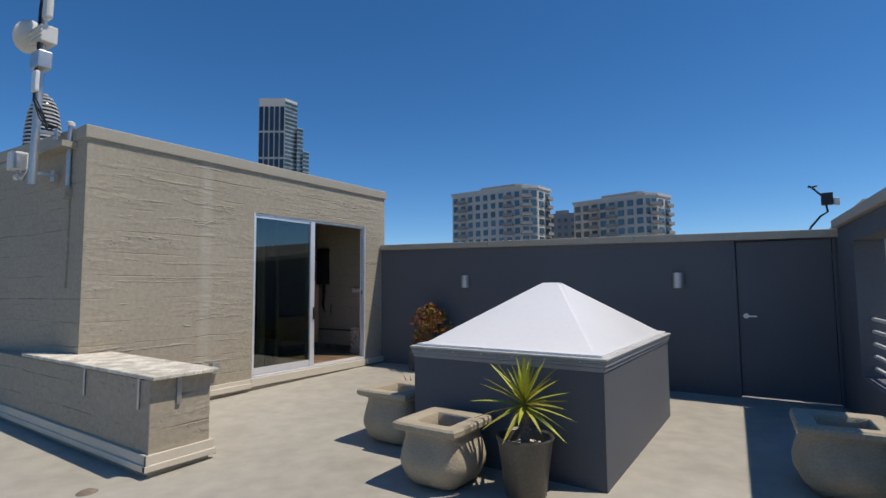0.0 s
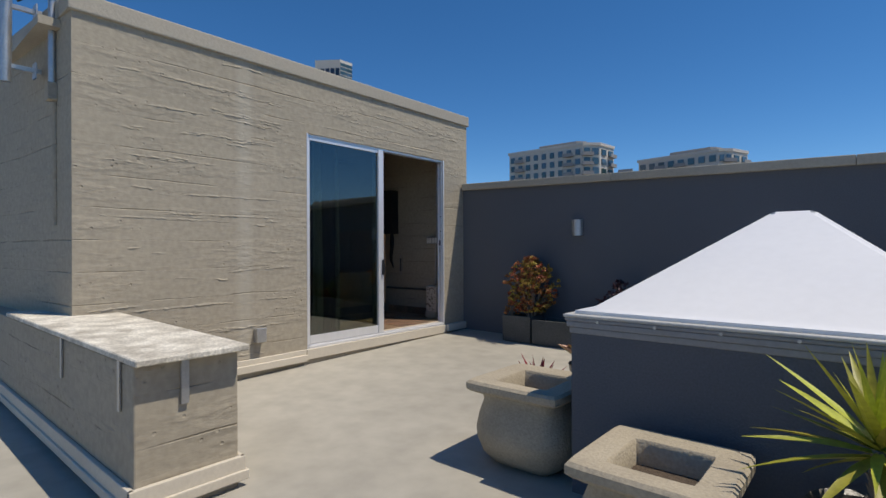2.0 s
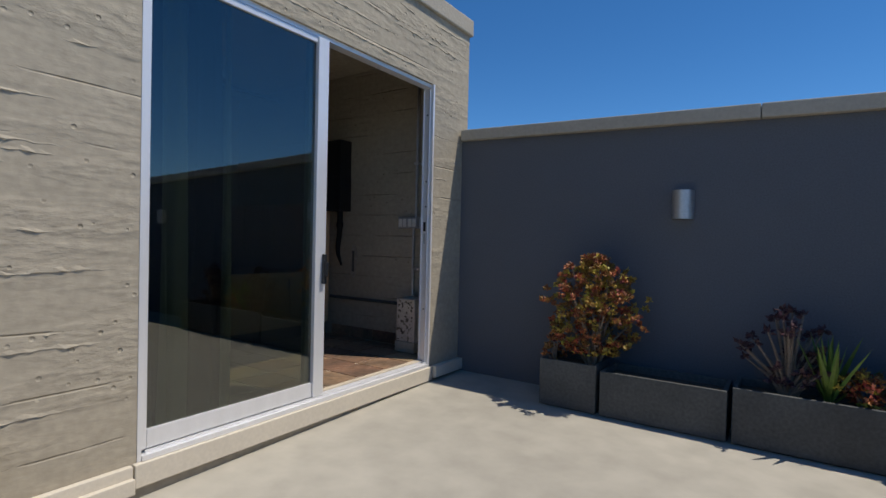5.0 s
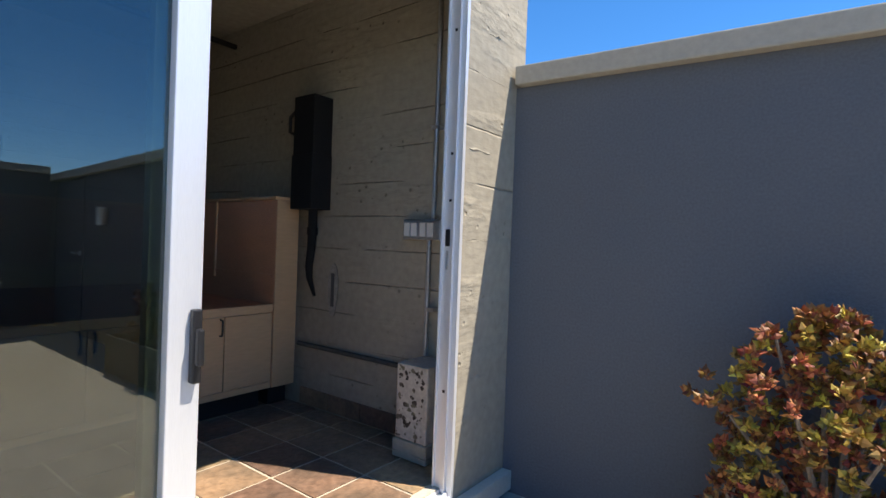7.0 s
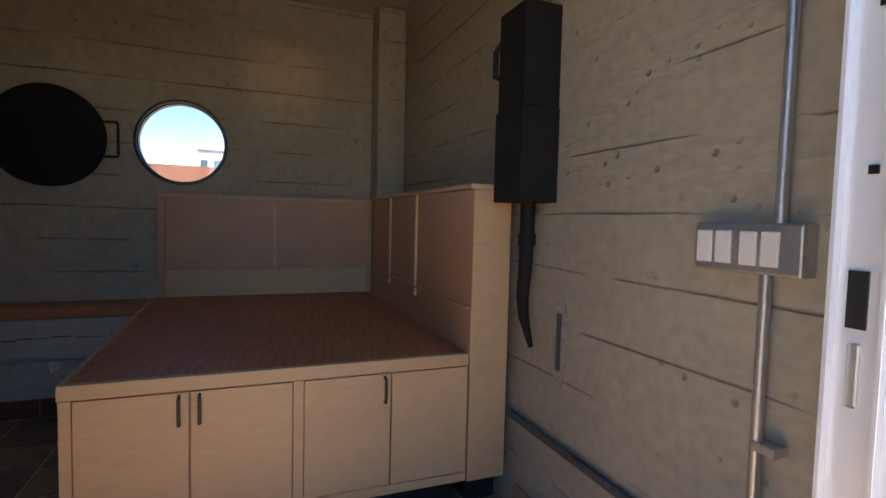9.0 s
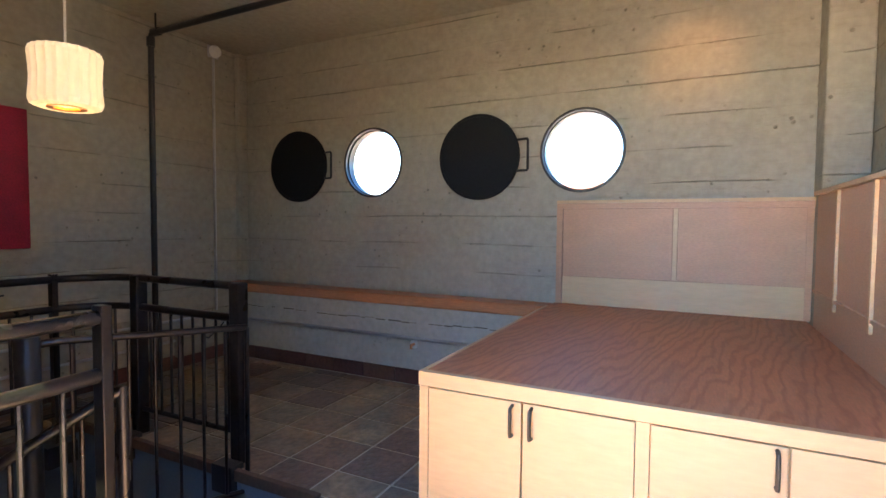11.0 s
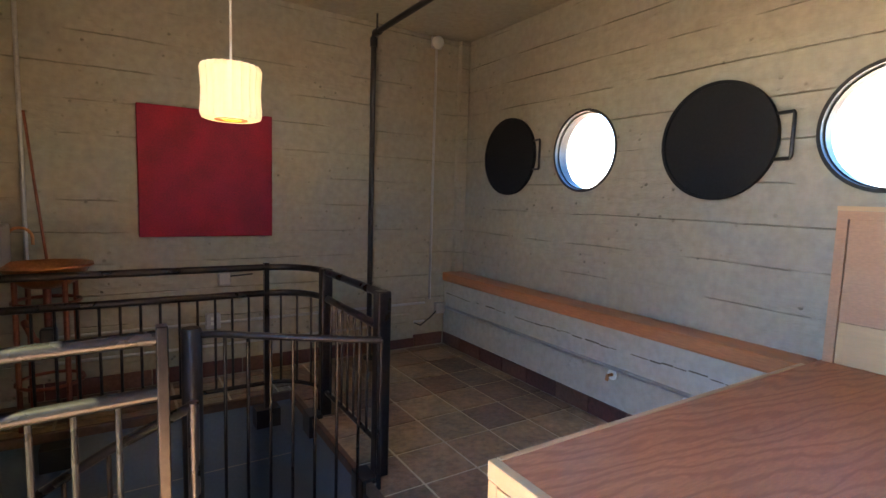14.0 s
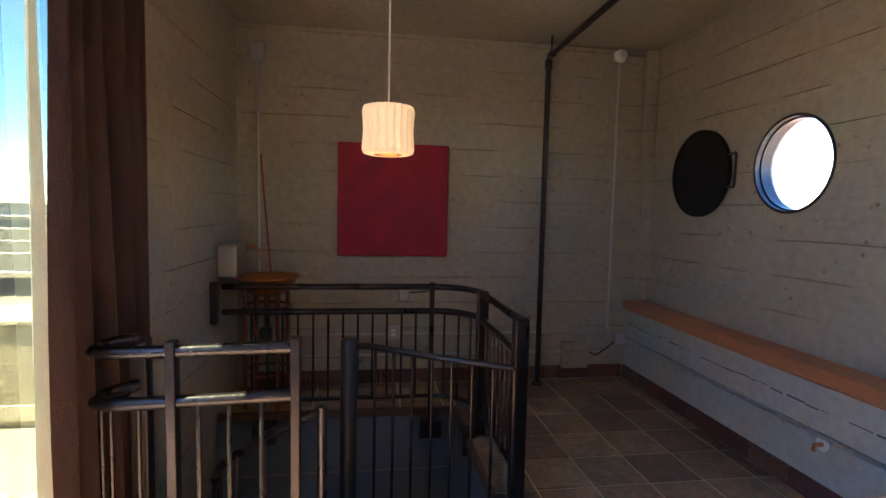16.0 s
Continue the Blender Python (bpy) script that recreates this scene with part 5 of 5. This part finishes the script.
part("head", T([(0.03, 0, -0.05), (-0.05, 0, -0.10)], 0.035, 14), M_SWITCH, cs, smooth=True)
spot = new("spot_beam", bpy.data.lights.new("spot_beam", "SPOT"))
spot.data.energy, spot.data.color, spot.data.spot_size, spot.data.spot_blend, spot.data.shadow_soft_size = 1.3, (1.0, 0.55, 0.28), rad(30), 1.0, 0.02
spot.matrix_world = look((-8.37, 6.55, CEIL - 0.115), (WX, 6.62, 2.42))

# ---- stair railing ----
def railing(name, at, label):
    return thing(name, at, label, "railing")


RZ = 1.062
rg = railing("stair_railing", (-7.9, 4.0, FLOOR), "dark steel railing round the stairwell with thin balusters")
ox, oy = 7.9, -4.0
YR, XR, CR = 3.45, -7.93, 0.30


def rear(z, n=8):
    c = [(XR + CR - CR * sin(pi / 2 * k / n), YR + CR - CR * cos(pi / 2 * k / n)) for k in range(n + 1)]
    return [(x + ox, y + oy, z - FLOOR) for x, y in [(-6.28, YR)] + c + [(XR, 3.74)]]


for z, r, nm in ((RZ, 0.021, "top_rail"), (0.895, 0.021, "second_rail"), (0.30, 0.014, "bottom_rail")):
    part(nm, T(rear(z), r, 12), M_IRON, rg, smooth=True)
    part(nm, T([(XR + ox, 3.74 + oy, z - FLOOR), (XR - 0.01 + ox, 4.57 + oy, z - FLOOR)], r, 12), M_IRON, rg, smooth=True)
for y in (3.76, 4.57):
    part("post", B(XR - 0.035 + ox, y - 0.033 + oy, -0.25, XR + 0.035 + ox, y + 0.033 + oy, RZ + 0.02 - FLOOR, bevel=0.008), M_IRON, rg)
    part("foot_block", B(XR + 0.036 + ox, y - 0.07 + oy, -0.12, XR + 0.12 + ox, y + 0.07 + oy, 0.02, bevel=0.005), M_BLACK, rg)
part("post", B(-7.66 + ox, YR - 0.02 + oy, -0.1, -7.63 + ox, YR + 0.02 + oy, RZ + 0.03 - FLOOR), M_IRON, rg)
part("foot_block", B(-7.72 + ox, YR - 0.06 + oy, -0.14, -7.57 + ox, YR + 0.06 + oy, -0.02), M_BLACK, rg)
part("foot_block", B(-6.62 + ox, YR - 0.06 + oy, -0.14, -6.47 + ox, YR + 0.06 + oy, -0.02), M_BLACK, rg)
part("wall_plate", B(IX - 0.055 + ox, YR - 0.035 + oy, 0.66, IX - 0.009 + ox, YR + 0.03 + oy, 0.93, bevel=0.005), M_BLACK, rg)
bal = mesh_of("baluster", T([(0, 0, 0.30 - FLOOR), (0, 0, 0.895 - FLOOR)], 0.0075, 8), M_IRON, True)
spots = [(-6.46 - 0.098 * k, YR) for k in range(12)] + [(XR + CR - CR * sin(a), YR + CR - CR * cos(a)) for a in (0.35, 0.7, 1.05, 1.4)] + [(XR - 0.002, 3.86 + 0.09 * k) for k in range(8)]
for x, y in spots:
    ob = new("baluster", bal)
    ob.parent = rg
    ob.location = (x + ox, y + oy, 0)

nr = railing("landing_railing", (-6.6, 5.12, FLOOR), "worn bright steel rail with balusters beside the curtain")
for z in (1.105, 0.936):
    pts = [(0.20, -0.16), (0.25, -0.11), (0.27, -0.06), (0.26, 0.0), (0.22, 0.02), (0.15, 0.022), (-0.366, -0.02)]
    part("rail", T([(x, y, z - FLOOR) for x, y in pts], 0.022, 14), M_STEEL, nr, smooth=True)
for x, y in ((0.022, 0.012), (-0.366, -0.02)):
    part("post", B(x - 0.016, y - 0.025, -0.2, x + 0.016, y + 0.025, 1.14 - FLOOR, bevel=0.004), M_IRON, nr)
part("post", B(0.17, -0.22, -0.2, 0.23, -0.16, 1.10 - FLOOR, bevel=0.006), M_BLACK, nr)
bal2 = mesh_of("baluster", T([(0, 0, -0.15), (0, 0, 0.936 - FLOOR)], 0.0085, 8), M_STEEL, True)
for k, (x, y) in enumerate([(0.206, 0.021), (0.125, 0.019), (-0.055, 0.006), (-0.15, -0.003), (-0.253, -0.011), (0.268, -0.05)]):
    ob = new("baluster", bal2)
    ob.parent = nr
    ob.location = (x, y, 0)

sg = railing("spiral_stair", (-7.12, 4.335, -2.9), "dark steel stair pole with a guard panel and descending handrail")
b0 = 2.9
part("pole", T([(0, 0, 0), (0, 0, b0 + 0.925), (0, 0, b0 + 0.935)], 0.04, 16, [0.043, 0.043, 0.036]), M_BLACK, sg, smooth=True)
part("guard_rail", T([(-0.04, 0.01, b0 + 0.90), (-0.10, 0.04, b0 + 0.905), (-0.4, 0.19, b0 + 0.89), (-0.75, 0.355, b0 + 0.876)], 0.016, 10), M_IRON, sg, smooth=True)
part("guard_rail", T([(-0.04, 0.01, b0 + 0.08), (-0.75, 0.355, b0 + 0.06)], 0.012, 10), M_IRON, sg, smooth=True)
for k in range(7):
    f = (k + 1) / 8
    x, y = -0.04 - 0.71 * f, 0.01 + 0.345 * f
    part("baluster", T([(x, y, b0 + 0.08 - 0.02 * f), (x, y, b0 + 0.90 - 0.024 * f)], 0.0075, 8), M_IRON, sg, smooth=True)
part("end_bar", T([(-0.75, 0.355, b0 - 0.1), (-0.75, 0.355, b0 + 0.876)], 0.012, 8), M_IRON, sg, smooth=True)
hand = [(0.07, 0.715, b0 + 0.86), (0.16, 0.66, b0 + 0.80), (0.30, 0.56, b0 + 0.70), (0.43, 0.44, b0 + 0.58), (0.54, 0.28, b0 + 0.45), (0.62, 0.10, b0 + 0.30), (0.66, -0.12, b0 + 0.14)]
part("handrail", T(hand, 0.017, 10), M_STEEL, sg, smooth=True)
part("newel", T([(0.07, 0.715, b0 - 0.3), (0.07, 0.715, b0 + 0.872)], 0.018, 10), M_STEEL, sg, smooth=True)
for p in hand[1:]:
    part("baluster", T([(p[0], p[1], p[2] - 0.85), p], 0.0075, 8), M_IRON, sg, smooth=True)
for k in range(11):
    a0 = 1.2 - k * 0.42
    bm = prism([(0.045 * cos(a0 + 0.25), 0.045 * sin(a0 + 0.25)), (0.70 * cos(a0), 0.70 * sin(a0)), (0.70 * cos(a0 + 0.5), 0.70 * sin(a0 + 0.5))], b0 - 0.25 - 0.21 * k, b0 - 0.21 - 0.21 * k)
    part("tread", bm, M_BLACK, sg)

# ---- curtain ----
cu = thing("curtain", (-6.275, 4.85, FLOOR + 0.01), "heavy brown woven curtain gathered at the door's side, cream lined", "curtain")


def drape(y0, y1, n, amp, x0):
    bm = bmesh.new()
    cols = []
    for i in range(n * 10 + 1):
        f = i / (n * 10)
        col = []
        for j in range(9):
            g = j / 8
            y = y0 + (y1 - y0) * f + 0.02 * sin(3 * g + 7 * f) * (1 - g)
            x = x0 + amp * sin(2 * pi * n * f + 0.5 * sin(4 * g)) * (1.15 - 0.35 * g) + 0.015 * sin(9 * f + 2 * g)
            col.append(bm.verts.new((x, y, g * 2.74)))
        cols.append(col)
    for a, b in zip(cols, cols[1:]):
        for j in range(8):
            bm.faces.new((a[j], b[j], b[j + 1], a[j + 1]))
    bmesh.ops.solidify(bm, geom=bm.faces[:], thickness=0.006)
    return bm


part("drape", drape(-0.26, 0.40, 6, 0.042, -0.03), M_CURT, cu, smooth=True)
part("lining", drape(0.0, 0.15, 2, 0.012, 0.045), M_LINING, cu, "cream curtain lining seen through the glass", smooth=True)
part("lining", drape(0.39, 0.44, 1, 0.012, 0.0), M_LINING, cu, "cream curtain lining in the sun", smooth=True)
part("rod", T([(0, -0.45, 2.755), (0, 2.2, 2.755)], 0.012, 8), M_BLACK, cu, smooth=True)

# ---- the city round about ----
EYE0 = Vector((0.5, 0.0, 1.43))


def az(a, d):
    return (EYE0.x + d * sin(rad(a)), EYE0.y + d * cos(rad(a)))


def facade(parent, p, q, z0, z1, storey, bays, m, wfrac=0.55, hfrac=0.6, mp=None, balcony=()):
    """Windows as recessed frames and panes on the face from p to q, storey by storey."""
    d = Vector((q[0] - p[0], q[1] - p[1], 0))
    L = d.length
    d.normalize()
    nrm = Vector((d.y, -d.x, 0))
    bw = L / bays
    fw, fh = bw * wfrac, storey * hfrac
    bm = B(-fw / 2, -0.25, 0, fw / 2, 0.05, fh)
    pane_me = mesh_of("window", bm, mp or M_PANE)
    bm = B(-fw / 2 - 0.15, -0.05, -0.2, fw / 2 + 0.15, 0.3, -0.02)
    sill_me = mesh_of("sill", bm, m)
    ang = math.degrees(math.atan2(d.y, d.x))
    n = int((z1 - z0) / storey)
    for s in range(n):
        z = z1 - (s + 1) * storey + storey * 0.15
        for b in range(bays):
            c = Vector((p[0], p[1], 0)) + d * (bw * (b + 0.5)) + nrm * 0.06
            w = new("window", pane_me)
            w.parent = parent
            w.matrix_local = pose(c.x, c.y, z, 0, 0, ang)
            if b in balcony:
                k = new("balcony", bal_me)
                k.parent = parent
                k.matrix_local = pose(c.x, c.y, z - 0.3, 0, 0, ang)


bal_me = mesh_of("balcony", box(B(-1.9, -1.3, 0, 1.9, 0.0, 0.18), -1.9, -1.3, 0.18, 1.9, -1.2, 1.1), M_FACADE2)


def block(name, pts, z0, z1, m, label, faces, storey, vis, roof=True, mp=None):
    b = thing(name, (0, 0, 0), label, "building")
    part("wall", prism(pts, z0, z1), m, b)
    cx, cy = sum(p[0] for p in pts) / len(pts), sum(p[1] for p in pts) / len(pts)
    if roof:
        part("cornice", prism([(cx + (x - cx) * 1.025, cy + (y - cy) * 1.025) for x, y in pts], z1 + 0.002, z1 + 0.9), m, b)
        part("roof_plant", prism([(cx + (x - cx) * 0.5, cy + (y - cy) * 0.5) for x, y in pts], z1 + 0.9, z1 + 2.6), M_FACADE2, b)
    for i, bays, wf, hf, bc in faces:
        facade(b, pts[i], pts[(i + 1) % len(pts)], z1 - vis, z1 - 0.4, storey, bays, m, wf, hf, mp, bc)
    return b


a1 = [az(-33.0, 186), az(-25.2, 172), az(-23.4, 174), az(-22.0, 182), az(-28, 205)]
block("apartment_block", a1, -15, 1.43 + 178 * math.tan(rad(10.6)), M_FACADE, "pale apartment tower with teal windows and balconies", [(0, 9, 0.5, 0.62, (1, 7)), (1, 2, 0.7, 0.7, (0,)), (2, 2, 0.6, 0.62, (1,))], 3.1, 22)
a2 = [az(-19.5, 192), az(-12.2, 180), az(-11.0, 182), az(-9.7, 190), az(-15, 215)]
block("apartment_block", a2, -15, 1.43 + 186 * math.tan(rad(9.1)), M_FACADE, "pale apartment tower with bay windows and a set-back roof", [(0, 8, 0.6, 0.66, (2, 4)), (1, 2, 0.6, 0.66, (1,)), (2, 2, 0.6, 0.62, (1,))], 3.1, 18)
a3 = [az(-22.2, 230), az(-19.3, 228), az(-19.3, 240), az(-22.2, 240)]
block("low_block", a3, -15, 1.43 + 230 * math.tan(rad(7.7)), M_FACADE2, "grey block between the two towers", [(0, 4, 0.4, 0.5, ())], 3.1, 10)
t1 = [az(-54.4, 455), az(-51.7, 448), az(-50.4, 456), az(-53, 475)]
tw = thing("office_tower", (0, 0, 0), "tall dark glass office tower with white edges", "tower")
ztop = 1.43 + 450 * math.tan(rad(20.0))
part("wall", prism(t1, -15, ztop), M_FACADE, tw)
facade(tw, t1[0], t1[1], ztop - 78, ztop - 9, 23, 5, M_FACADE, 0.74, 0.92, M_DPANE)
facade(tw, t1[1], t1[2], ztop - 78, ztop - 2, 3.6, 2, M_FACADE, 0.94, 0.68, M_PANE)
for k, (a0, a9, el) in enumerate(((-50.39, -49.75, 17.2), (-49.74, -49.1, 14.8))):
    q = [az(a0, 452), az(a9, 455), az(a9, 470), az(a0, 470)]
    zt = 1.43 + 452 * math.tan(rad(el))
    part("wing", prism(q, -15, zt), M_FACADE, tw)
    facade(tw, q[0], q[1], zt - 55, zt, 3.6, 1, M_FACADE, 0.94, 0.68, M_PANE)
sail = thing("rounded_tower", (0, 0, 0), "distant rounded tower with level metal fins", "tower")
c = az(-72.9, 600)
zt = 1.43 + 600 * math.tan(rad(17.0))
bm = lathe([(15 * math.sqrt(max(0.02, 1 - (f ** 9))), -15 + (zt + 15) * f) for f in [k / 24 for k in range(25)]], 28)
bm.transform(Matrix.Translation((*c, 0)))
part("wall", bm, M_DPANE, sail, smooth=True)
for k in range(22):
    f = 1 - k * 0.019
    r = 15 * math.sqrt(max(0.02, 1 - f ** 9)) + 0.3
    z = -15 + (zt + 15) * f
    bm = lathe([(r, z), (r + 0.3, z), (r + 0.3, z + 1.6), (r, z + 1.6)], 28)
    bm.transform(Matrix.Translation((*c, 0)))
    part("fin", bm, M_FACADE, sail)
b1 = [az(-93, 44), az(-80.6, 46), az(-80.6, 60), az(-93, 60)]
block("brick_warehouse", b1, -12, 1.32 + 45 * math.tan(rad(4.2)), M_BRICK, "old red brick warehouse with tall windows", [(0, 6, 0.5, 0.55, ())], 3.4, 14, False, M_DPANE)
b2 = [az(-90, 90), az(-80.9, 92), az(-80.9, 110), az(-90, 110)]
block("cream_block", b2, -12, 1.32 + 91 * math.tan(rad(6.0)), M_FACADE, "cream office block behind the warehouse", [(0, 8, 0.5, 0.5, ())], 3.2, 12, True)
cr = thing("green_roofed_building", (*az(-83.4, 130), 0), "building with a verdigris and tan hipped roof", "building")
bm = bmesh.new()
bmesh.ops.create_cone(bm, segments=4, radius1=5, radius2=0.4, depth=9, cap_ends=True, matrix=Matrix.Translation((0, 0, 1.4 + 130 * math.tan(rad(7.4)))) @ pose(0, 0, 0, 0, 0, 45))
part("roof", bm, M_TAN, cr)
part("wall", B(-5, -5, -12, 5, 5, 12.5), M_FACADE, cr)
part("side_roof", B(-13, -4, -12, -5.1, 6, 17), M_COPROOF, cr)
nb = thing("neighbour_penthouse", (2.6, 15.5, 0), "beige neighbouring roof house with a sloping parapet", "building")
part("wall", prism([(-1.9, 0), (6, -0.5), (6, 4), (-1.9, 4)], -6, 2.75), M_CAP, nb)
bm = bmesh.new()
lo = [bm.verts.new(p) for p in ((-1.2, -0.1, 2.751), (6, -0.6, 2.751), (6, 3, 2.751), (-1.2, 3, 2.751))]
hi = [bm.verts.new(p) for p in ((-0.5, 0.2, 3.45), (6, -0.2, 3.45), (6, 2.5, 3.45), (-0.5, 2.5, 3.45))]
bm.faces.new(lo[::-1])
bm.faces.new(hi)
for k in range(4):
    bm.faces.new((lo[k], lo[(k + 1) % 4], hi[(k + 1) % 4], hi[k]))
part("roof", bm, M_CAP, nb)
ws = thing("weather_station", (1.42, 15.7, 2.751), "small black and white weather station on a bent arm", "weather station")
part("arm", T([(-0.4, 0, 0.0), (-0.35, 0, 0.1), (-0.15, 0, 0.35), (0, 0, 0.45), (-0.05, 0, 0.8), (-0.3, 0, 1.1)], 0.025, 8), M_BLACK, ws, smooth=True)
part("sensor_box", B(-0.12, -0.1, 0.62, 0.12, 0.1, 0.92, bevel=0.02), M_BLACK, ws)
part("sensor_box", B(0.125, -0.08, 0.6, 0.25, 0.08, 0.78, bevel=0.02), M_SWITCH, ws)
for k in range(3):
    a = k * 2.1
    part("cup", T([(-0.3, 0, 1.1), (-0.3 + 0.12 * cos(a), 0.12 * sin(a), 1.12)], 0.02, 6), M_BLACK, ws)
far = thing("roof_shed", (-12.8, 2.9, -0.6), "low red-railed timber stair head on the next roof", "roof shed")
part("wall", B(-1.6, -1.4, 0, 1.2, 0.4, 1.2), M_BRICK, far)
bm = bmesh.new()
vs = [bm.verts.new((x, y, -12.5)) for x, y in ((-2500, -2500), (2500, -2500), (2500, 2500), (-2500, 2500))]
bm.faces.new(vs)
struct("ground", bm, M_CITY, "hazy city ground far below the roof", "ground")

# distant low roofs seen through the portholes and past the terrace
random.seed(77)
for k in range(26):
    a = random.choice((random.uniform(-140, -60), random.uniform(150, 205)))
    d = random.uniform(60, 190)
    x, y = az(a, d)
    w, dd, h = random.uniform(7, 16), random.uniform(7, 14), random.uniform(8, 14.5)
    hb = thing("low_building", (x, y, -12.5), "plain low city building with a flat roof", "building", "low city roofs")
    part("wall", B(-w / 2, -dd / 2, 0, w / 2, dd / 2, h), random.choice((M_FACADE, M_FACADE2, M_CAP)), hb)
    part("roof_edge", B(-w / 2 - 0.2, -dd / 2 - 0.2, h, w / 2 + 0.2, dd / 2 + 0.2, h + 0.4), M_FACADE2, hb)
    for i in range(int(w / 2.5)):
        for s in range(2):
            part("window", B(-w / 2 + 0.8 + i * 2.5, -dd / 2 - 0.05, h - 3 - s * 3.2, -w / 2 + 2.2 + i * 2.5, -dd / 2 + 0.1, h - 1.2 - s * 3.2), M_DPANE, hb)

# ---- floor tiles, last ----
TS = 0.315
tile_me = mesh_of("tile", B(-TS / 2 + 0.008, -TS / 2 + 0.008, -0.012, TS / 2 - 0.008, TS / 2 - 0.008, -0.004, bevel=0.002), M_TILE)


def lay(x0, x1, y0, y1):
    """One slate, cut to fit where it meets an edge."""
    if x1 - x0 < 0.03 or y1 - y0 < 0.03:
        return
    if abs(x1 - x0 - TS) < 1e-4 and abs(y1 - y0 - TS) < 1e-4:
        ob = new("tile", tile_me)
        ob.location = ((x0 + x1) / 2, (y0 + y1) / 2, FLOOR - 0.002 + random.uniform(-0.001, 0.001))
    else:
        ob = new("tile", mesh_of("tile", B(x0 + 0.008, y0 + 0.008, FLOOR - 0.012, x1 - 0.008, y1 - 0.008, FLOOR - 0.006), M_TILE))
    ob.parent = floor


random.seed(2)
GX0, GY0 = -9.345, 2.87
for i in range(-2, 12):
    for j in range(-2, 16):
        a, b = max(GX0 + i * TS, WX + 0.002), min(GX0 + (i + 1) * TS, -6.18)
        c, d = max(GY0 + j * TS, RY + 0.002), min(GY0 + (j + 1) * TS, BY - 0.002)
        if a >= b or c >= d:
            continue
        if b > IX:
            if c < D0 or d > D1 - 0.0:
                b = IX - 0.002
        if b <= SX0 or d <= SY0 or c >= SY1 or a >= SX1:
            lay(a, b, c, d)
        else:
            if a < SX0:
                lay(a, SX0, c, d)
            if c < SY0:
                lay(max(a, SX0), b, c, SY0)
            if d > SY1:
                lay(max(a, SX0), b, SY1, d)
bs = thing("base_tiles", (PF, RY, FLOOR), "red-brown tile skirting along the walls", "skirting", kind="structure")
n = 0
y = RY + 0.016
while y < 5.72:
    part("tile", B(0.001, y - RY + 0.003, 0.003, 0.014, min(y + 0.30, 5.76) - RY - 0.003, 0.115, bevel=0.003), M_BASE, bs)
    y += 0.30
x = PF + 0.016
while x < -6.36:
    part("tile", B(x - PF + 0.003, 0.001, 0.003, min(x + 0.30, -6.34) - PF - 0.003, 0.014, 0.115, bevel=0.003), M_BASE, bs)
    x += 0.30
x = -7.64
while x < -6.7:
    part("tile", B(x - PF + 0.003, BY - RY - 0.014, 0.003, min(x + 0.30, -6.68) - PF - 0.003, BY - RY - 0.001, 0.115, bevel=0.003), M_TILE, bs)
    x += 0.30
edge = thing("well_edging", (SX0, SY0, FLOOR), "worn wood nosing round the stairwell", "edging", kind="structure")
part("nosing", B(-0.001, 0.01, -0.05, 0.03, SY1 - SY0, 0.006, bevel=0.004), M_NOSE, edge)
part("nosing", B(0.031, 0.0, -0.05, SX1 - SX0 - 0.01, 0.03, 0.006, bevel=0.004), M_NOSE, edge)
